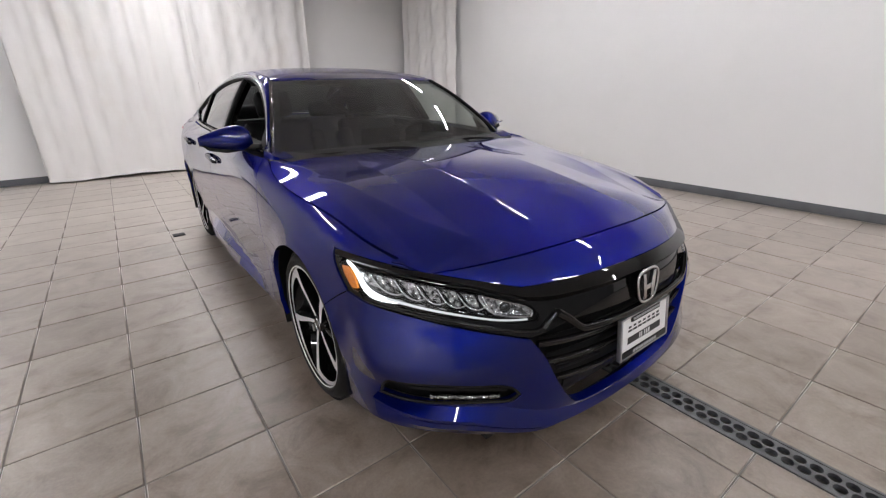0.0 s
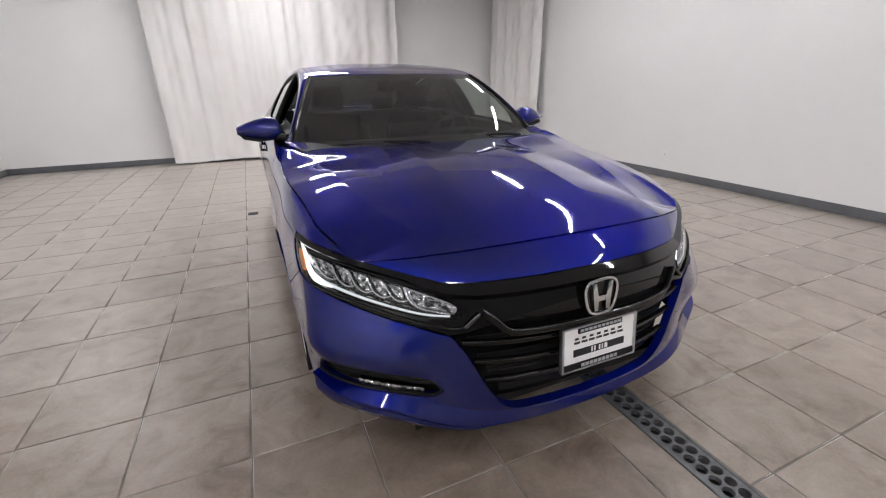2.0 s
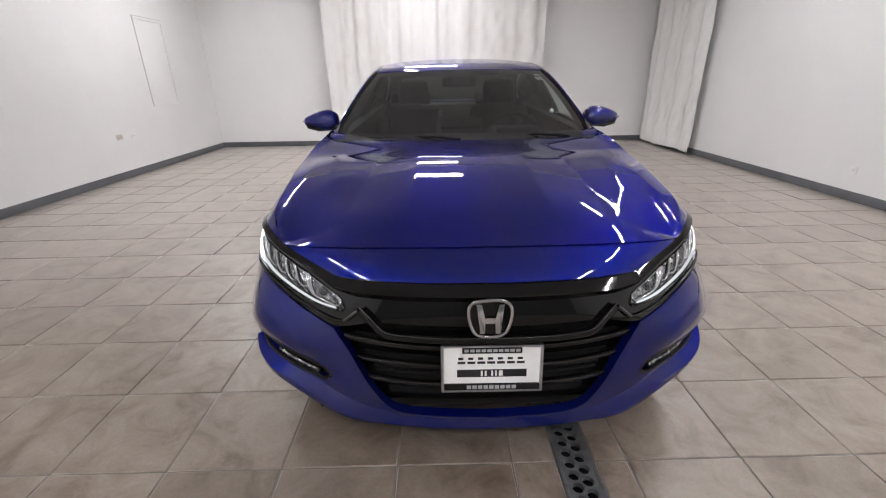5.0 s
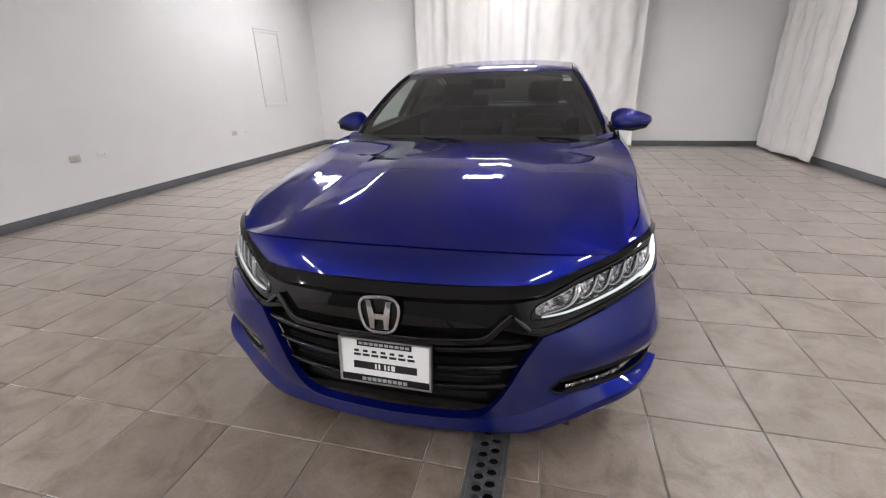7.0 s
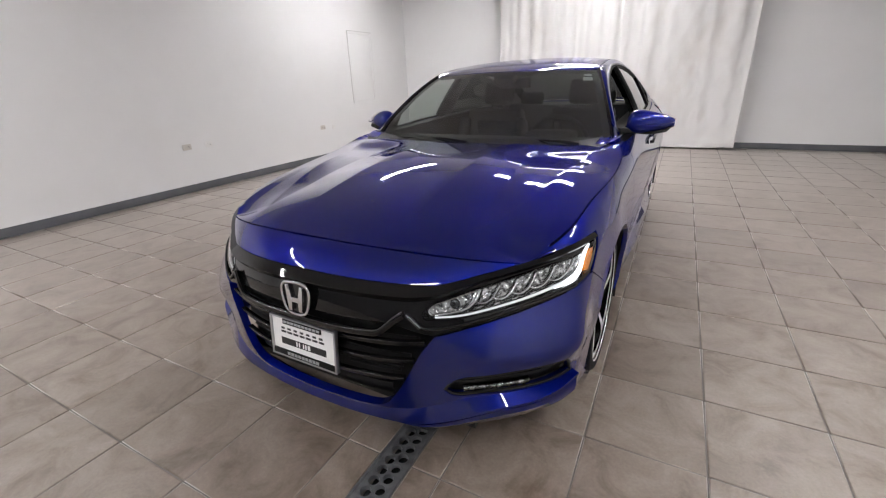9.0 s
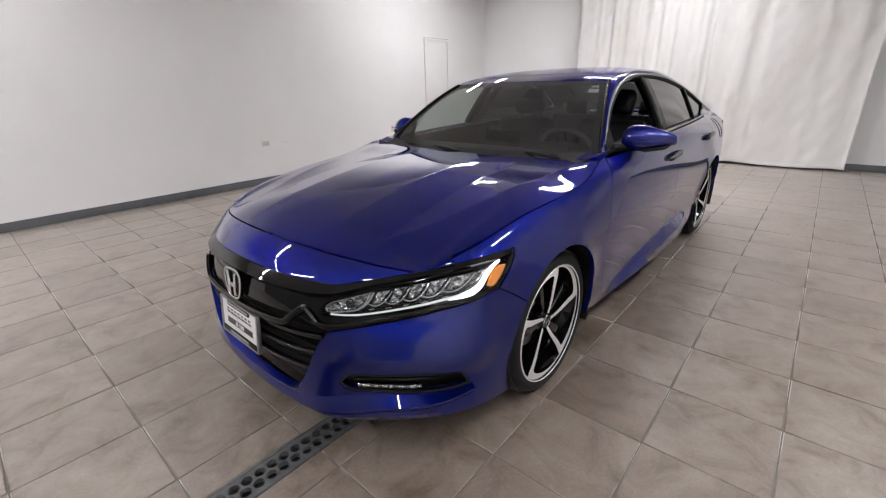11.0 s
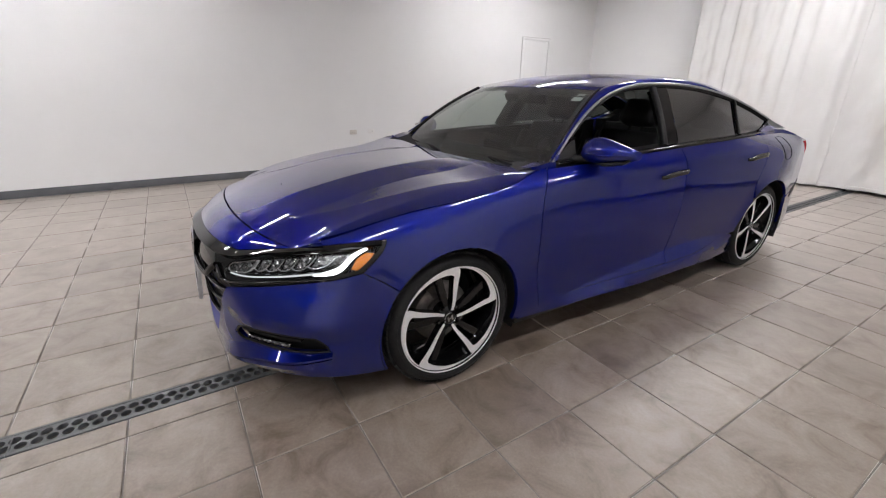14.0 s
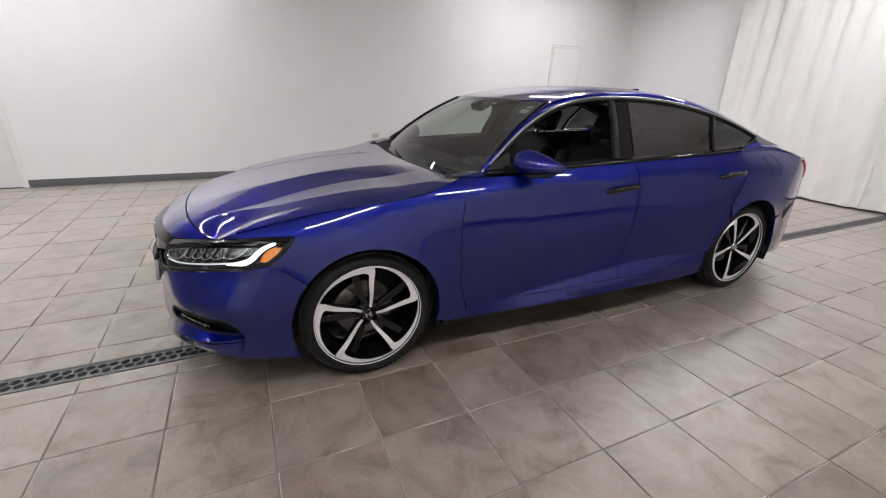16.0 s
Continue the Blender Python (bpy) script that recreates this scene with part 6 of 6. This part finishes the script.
    lathe(bm, [(0.03, 0.012), (0.075, 0.012), (0.078, 0.000), (0.148, 0.000), (0.148, -0.024), (0.06, -0.024)], base, 48)
    part("brake_disc", bm, IRON, wheel, "worn iron brake disc")
    ca = pose(0, 0, 0, 0, 0, 155 if side > 0 else 25)
    bm = bmesh.new()
    for a in np.linspace(-0.42, 0.42, 6):
        box_into(bm, 0.105, 0.165, -0.022, 0.022, -0.05, 0.032, 0.006, base @ ca @ Euler((0, 0, a)).to_matrix().to_4x4())
    part("brake_caliper", bm, IRON, wheel, "grey brake caliper")
    return wheel


for x, y, side, spin in ((0.772, 0.0, 1, 0.25), (0.772, WB, 1, 0.78), (-0.772, 0.0, -1, 0.9), (-0.772, WB, -1, 0.2)):
    wheel_at(x, y, side, spin)

# --- wipers and cowl ---
cowl_half = joined(bend([(0.0, 0.40), (0.30, 0.407), (0.60, 0.430), (0.745, 0.46)], 0.04), bend([(0.745, 0.46), (0.79, 0.56), (0.80, 0.63)], 0.03), bend([(0.80, 0.63), (0.62, 0.58), (0.32, 0.50), (0.0, 0.485)], 0.04))


def cowl(x, y):
    return np.column_stack([x, y, 0.930 + 0.035 * (np.abs(x) / 0.78) ** 2 + 0.02 * np.clip((y - 0.45) / 0.1, -1, 1.5)])


for mir in (False, True):
    cap = np.array([(0.700, 0.505), (0.760, 0.500), (0.790, 0.53), (0.806, 0.640), (0.765, 0.628), (0.715, 0.600)])
    sheet("cowl_corner", lambda a, b: cowl(a, b) + np.column_stack([0 * a, 0 * a, 0.002 + 0 * a]), np.vstack([bend(np.array([a, b]), 0.02)[:-1] for a, b in zip(cap, np.roll(cap, -1, 0))]), PAINT, car, "blue corner beside the cowl", h=0.03, depth=0.03, gap=0.0, mirror=mir)
cw = np.vstack([cowl_half, (cowl_half * (-1, 1))[::-1][1:-1]])
sheet("cowl", cowl, cw, MATT_BLACK, car, "black plastic cowl under the windshield", h=0.05, depth=0.05, gap=0.0)
for a, b, pivot in (((0.10, 0.512, 0.952), (0.66, 0.580, 0.974), (0.62, 0.51, 0.962)), ((-0.60, 0.560, 0.970), (0.02, 0.502, 0.954), (-0.02, 0.465, 0.958))):
    a, b, pivot = np.array(a), np.array(b), np.array(pivot)
    mid = a * 0.5 + b * 0.5
    wip = sweep("wiper", bend([pivot, pivot * 0.6 + mid * 0.4 + (0, -0.01, 0.012), mid + (0, -0.004, 0.012)], 0.03), 0.014, 0.010, MATT_BLACK, car, "black wiper lying under the windshield", taper=(1.6, 1.0, 0.7))
    sweep("wiper_blade", bend([a, mid + (0, 0, 0.004), b], 0.03), 0.008, 0.015, MATT_BLACK, wip, taper=(0.4, 1, 1, 0.4))

# --- cabin ---
def cushion(name, x0, x1, y0, y1, z0, z1, mat, parent, m=None, bevel=0.05, label=""):
    return part(name, box(x0, x1, y0, y1, z0, z1, bevel, m), mat, parent, label, crease=60)


for sx in (-0.37, 0.37):
    tilt = Matrix.Translation((sx, 1.62, 0.50)) @ Euler((radians(-22), 0, 0)).to_matrix().to_4x4()
    seat = cushion("front_seat", -0.25, 0.25, -0.07, 0.08, -0.03, 0.60, LEATHER, car, tilt, 0.05, "black front seat with tall headrest")
    cushion("seat_base", sx - 0.26, sx + 0.26, 1.08, 1.62, 0.38, 0.54, LEATHER, seat)
    for q in (-1, 1):
        cushion("bolster", q * 0.25 - 0.05, q * 0.25 + 0.05, -0.12, 0.05, 0.0, 0.50, LEATHER, seat, tilt, 0.04)
    cushion("headrest", -0.13, 0.13, -0.06, 0.06, 0.64, 0.83, LEATHER, seat, tilt, 0.05)
    for q in (-0.05, 0.05):
        part("headrest_post", box(q - 0.006, q + 0.006, -0.006, 0.006, 0.58, 0.66, 0.0, tilt), CABIN, seat, smooth=False)
tilt = Matrix.Translation((0, 2.55, 0.50)) @ Euler((radians(-25), 0, 0)).to_matrix().to_4x4()
bench = cushion("rear_seat", -0.66, 0.66, -0.07, 0.08, -0.03, 0.58, LEATHER, car, tilt, 0.05, "black rear bench")
cushion("seat_base", -0.66, 0.66, 2.0, 2.55, 0.36, 0.50, LEATHER, bench)
for sx in (-0.36, 0.36):
    cushion("headrest", sx - 0.12, sx + 0.12, -0.05, 0.05, 0.59, 0.72, LEATHER, bench, tilt, 0.04)
part("parcel_shelf", box(-0.62, 0.62, 2.72, 3.34, 1.0, 1.03, 0.01), CABIN, car, "black rear shelf")
dash = joined(bend([(0.40, 0.88), (0.52, 0.925), (0.78, 0.955), (0.92, 0.94), (0.99, 0.88), (0.97, 0.70), (0.90, 0.50)], 0.05), bend([(0.90, 0.50), (0.40, 0.50)], 0.1))
bm = bmesh.new()
prism(bm, [(y, z) for y, z in dash][::-1], -0.72, 0.72, Matrix(((0, 0, 1, 0), (1, 0, 0, 0), (0, 1, 0, 0), (0, 0, 0, 1))))
dash_ob = part("dashboard", bm, CABIN, car, "black dashboard")
part("screen", box(-0.14, 0.14, 0.895, 0.915, 0.90, 1.045, 0.012), GLOSS_BLACK, dash_ob, "dark standing screen")
part("gauge_hood", box(0.22, 0.52, 0.80, 0.98, 0.93, 0.99, 0.03), CABIN, dash_ob)
wheel_m = Matrix.Translation((0.37, 1.10, 0.90)) @ Euler((radians(-62), 0, 0)).to_matrix().to_4x4()
bm = bmesh.new()
lathe(bm, [(0.185 + 0.015 * math.cos(a), 0.015 * math.sin(a)) for a in np.linspace(0, 2 * math.pi, 11)], wheel_m, 40)
sw = part("steering_wheel", bm, LEATHER, car, "black steering wheel")
bm = box(-0.17, 0.17, -0.02, 0.03, -0.03, 0.0, 0.008, wheel_m)
box_into(bm, -0.075, 0.075, -0.06, 0.06, -0.04, 0.012, 0.02, wheel_m)
box_into(bm, -0.02, 0.02, -0.17, -0.04, -0.03, 0.0, 0.008, wheel_m)
part("wheel_pad", bm, CABIN, sw)
rv = part("inside_mirror", box(-0.12, 0.12, 1.20, 1.225, 1.235, 1.30, 0.015), MATT_BLACK, car, "inside mirror behind the windshield", crease=60)
sweep("mirror_stalk", np.array([(0, 1.215, 1.29), (0, 1.16, 1.33), (0, 1.12, 1.345)]), 0.02, 0.02, MATT_BLACK, rv)
for mir in (False, True):
    s = -1 if mir else 1
    a, b = sorted((s * 0.70, s * 0.775))
    lining = prism(bmesh.new(), [(0.60, 0.30), (2.70, 0.30), (2.70, 1.048), (2.40, 1.040), (1.60, 1.020), (0.60, 0.985)], a, b, Matrix(((0, 0, 1, 0), (1, 0, 0, 0), (0, 1, 0, 0), (0, 0, 0, 1))))
    part("door_lining", lining, CABIN, car, "black inner door lining")
    a, b = sorted((s * 0.66, s * 0.73))
    part("armrest", box(a, b, 0.95, 1.55, 0.66, 0.74, 0.02), CABIN, car)
for s in (-1, 1):
    q = [(2.68, 0.95), (2.68, 1.058), (2.78, 1.068), (2.88, 1.098), (2.95, 1.142), (3.12, 1.06), (3.3, 1.0), (3.3, 0.95)]
    part("quarter_lining", prism(bmesh.new(), q, min(s * 0.58, s * 0.66), max(s * 0.58, s * 0.66), Matrix(((0, 0, 1, 0), (1, 0, 0, 0), (0, 1, 0, 0), (0, 0, 0, 1)))), CABIN, car, "black inner quarter trim", smooth=False)
part("center_console", box(-0.13, 0.13, 0.85, 1.75, 0.22, 0.62, 0.03), CABIN, car, "black centre console")
part("cabin_floor", box(-0.72, 0.72, 0.35, 3.3, 0.205, 0.25), CABIN, car, smooth=False)
part("firewall", box(-0.80, 0.80, 0.33, 0.40, 0.20, 0.905), CABIN, car, smooth=False)
part("rear_bulkhead", box(-0.70, 0.70, 3.30, 3.34, 0.25, 1.03), CABIN, car, smooth=False)

# ---- floor: bed, drain, tiles ----
bm = bmesh.new()
box_into(bm, ROOM_W - 0.15, DRAIN0 + 0.004, ROOM_S - 0.15, ROOM_N + 0.15, -0.12, -0.004)
box_into(bm, DRAIN1 - 0.004, ROOM_E + 0.15, ROOM_S - 0.15, ROOM_N + 0.15, -0.12, -0.004)
floor = tagged(part("floor", bm, GROUT, smooth=False), "floor of square grey-brown slate-look tiles with dark joints", "floor", kind="structure")
part("pit", box(DRAIN0 + 0.004, DRAIN1 - 0.004, ROOM_S - 0.1, ROOM_N + 0.1, -0.12, -0.075), PIT, floor, "dark channel under the grate", smooth=False)


def grate_length(y0, cells, pitch=0.049):
    """One length of the black grate: two staggered rows of round holes in a plate with raised edges."""
    bm = bmesh.new()
    half = (DRAIN1 - DRAIN0) / 2
    seg = 14
    for row, (cx, shift) in enumerate(((-0.0215, 0.0), (0.0215, 0.5))):
        x0, x1 = (-half + 0.012, 0.0) if row == 0 else (0.0, half - 0.012)
        for k in range(cells):
            cy = (k + 0.5 + shift) * pitch - 0.25 * pitch
            ya, yb = cy - pitch / 2, cy + pitch / 2
            ring, outer, low = [], [], []
            for i in range(seg):
                a = 2 * math.pi * i / seg + math.pi / seg
                c, s = math.cos(a), math.sin(a)
                ring.append(bm.verts.new((cx + 0.0205 * c, cy + 0.0205 * s, -0.0005)))
                low.append(bm.verts.new((cx + 0.0190 * c, cy + 0.0190 * s, -0.018)))
                f = min((x1 - cx) / c if c > 0 else (x0 - cx) / c if c < 0 else 9, (yb - cy) / s if s > 0 else (ya - cy) / s if s < 0 else 9)
                outer.append(bm.verts.new((cx + f * c, cy + f * s, 0.0)))
            for i in range(seg):
                j = (i + 1) % seg
                bm.faces.new([ring[i], outer[i], outer[j], ring[j]])
                bm.faces.new([low[i], ring[i], ring[j], low[j]])
            for x, y in ((x0, ya), (x1, ya), (x1, yb), (x0, yb)):
                near = sorted(outer, key=lambda v: (v.co.x - x) ** 2 + (v.co.y - y) ** 2)[:2]
                bm.faces.new([near[0], near[1], bm.verts.new((x, y, 0.0))])
    length = cells * pitch
    for s in (-1, 1):
        a, b = sorted((s * half, s * (half - 0.012)))
        box_into(bm, a, b, 0.001, length - 0.001, -0.02, 0.003, 0.002)
    box_into(bm, -half + 0.012, half - 0.012, -0.001, 0.004, -0.018, 0.001)
    return bm


grate = part("drain_grate", grate_length(0, 20), GRATE, floor, "black plastic drain grate with round holes")
GL = 20 * 0.049
start_y = 0.59 - 6 * GL
grate.location = ((DRAIN0 + DRAIN1) / 2, start_y, 0)
k = 1
while start_y + (k + 1) * GL < ROOM_N:
    g = grate.copy()
    scene.collection.objects.link(g)
    g.location = ((DRAIN0 + DRAIN1) / 2, start_y + k * GL, 0)
    k += 1


def tile_mesh(w, d, name="tile"):
    """A tile w by d with its top at 0 and a worn, rounded edge."""
    bm = bmesh.new()
    e = 0.004
    rings = []
    for inset, z in ((0.0, -0.012), (0.0, -e * 0.7), (e * 0.35, -e * 0.2), (e, 0.0)):
        rings.append([bm.verts.new((x, y, z)) for x, y in ((inset, inset), (w - inset, inset), (w - inset, d - inset), (inset, d - inset))])
    for a, b in zip(rings, rings[1:]):
        for i in range(4):
            j = (i + 1) % 4
            bm.faces.new([a[i], a[j], b[j], b[i]])
    bm.faces.new(rings[-1])
    me = bpy.data.meshes.new(name)
    bm.to_mesh(me)
    bm.free()
    me.materials.append(TILE)
    me.polygons.foreach_set("use_smooth", [True] * (len(me.polygons) - 1) + [False])
    return me


JOINT = 0.0055
cols = []
for i in range(-8, 15):
    x0, x1 = i * T + JOINT / 2, (i + 1) * T - JOINT / 2
    if x0 > ROOM_E:
        continue
    if i == 4:
        cols += [(x0, DRAIN0 - 0.004), (DRAIN1 + 0.004, x1)]
    else:
        cols.append((max(x0, ROOM_W + 0.002), min(x1, ROOM_E - 0.002)))
rnd = random.Random(4)
shared, near_tiles, far_tiles = {}, [], []
for x0, x1 in cols:
    for j in range(-11, 21):
        y0, y1 = j * T + JOINT / 2, (j + 1) * T - JOINT / 2
        if y0 > ROOM_N - 0.02 or y1 < ROOM_S:
            continue
        y0, y1 = max(y0, ROOM_S + 0.002), min(y1, ROOM_N - 0.002)
        cxy = ((x0 + x1) / 2, (y0 + y1) / 2)
        (near_tiles if -1.6 < cxy[0] < 4.9 and -0.9 < cxy[1] < 6.0 else far_tiles).append((x0, x1, y0, y1))
near_tiles.sort(key=lambda q: abs((q[0] + q[1]) / 2 - 1.9) + 0.9 * abs((q[2] + q[3]) / 2 - 1.6))
far_tiles += near_tiles[295:]
for x0, x1, y0, y1 in near_tiles[:295]:
    key = (round(x1 - x0, 4), round(y1 - y0, 4))
    if key not in shared:
        shared[key] = tile_mesh(x1 - x0, y1 - y0)
    ob = new("tile", shared[key])
    ob.location = (x0, y0, rnd.uniform(-0.0008, 0.0008))
    ob.parent = floor
bverts, bfaces = [], []
for x0, x1, y0, y1 in far_tiles:
    dz, e, k0 = rnd.uniform(-0.0008, 0.0008), 0.004, len(bverts)
    for inset, z in ((0.0, -0.012), (0.0, -e * 0.7), (e, 0.0)):
        bverts += [(x, y, z + dz) for x, y in ((x0 + inset, y0 + inset), (x1 - inset, y0 + inset), (x1 - inset, y1 - inset), (x0 + inset, y1 - inset))]
    for r in range(2):
        for i in range(4):
            j = (i + 1) % 4
            bfaces.append((k0 + r * 4 + i, k0 + r * 4 + j, k0 + r * 4 + 4 + j, k0 + r * 4 + 4 + i))
    bfaces.append((k0 + 8, k0 + 9, k0 + 10, k0 + 11))
rest = mesh_object("tiles", bverts, bfaces, TILE, floor, smooth=False)
rest["kind"] = "stuff"
# The small dark cover beside the car.
tagged(part("floor_cover", box(0.43, 0.53, 4.30, 4.40, -0.002, 0.004, 0.002), MATT_BLACK), "small dark square cover set in the floor tiles", "floor cover")
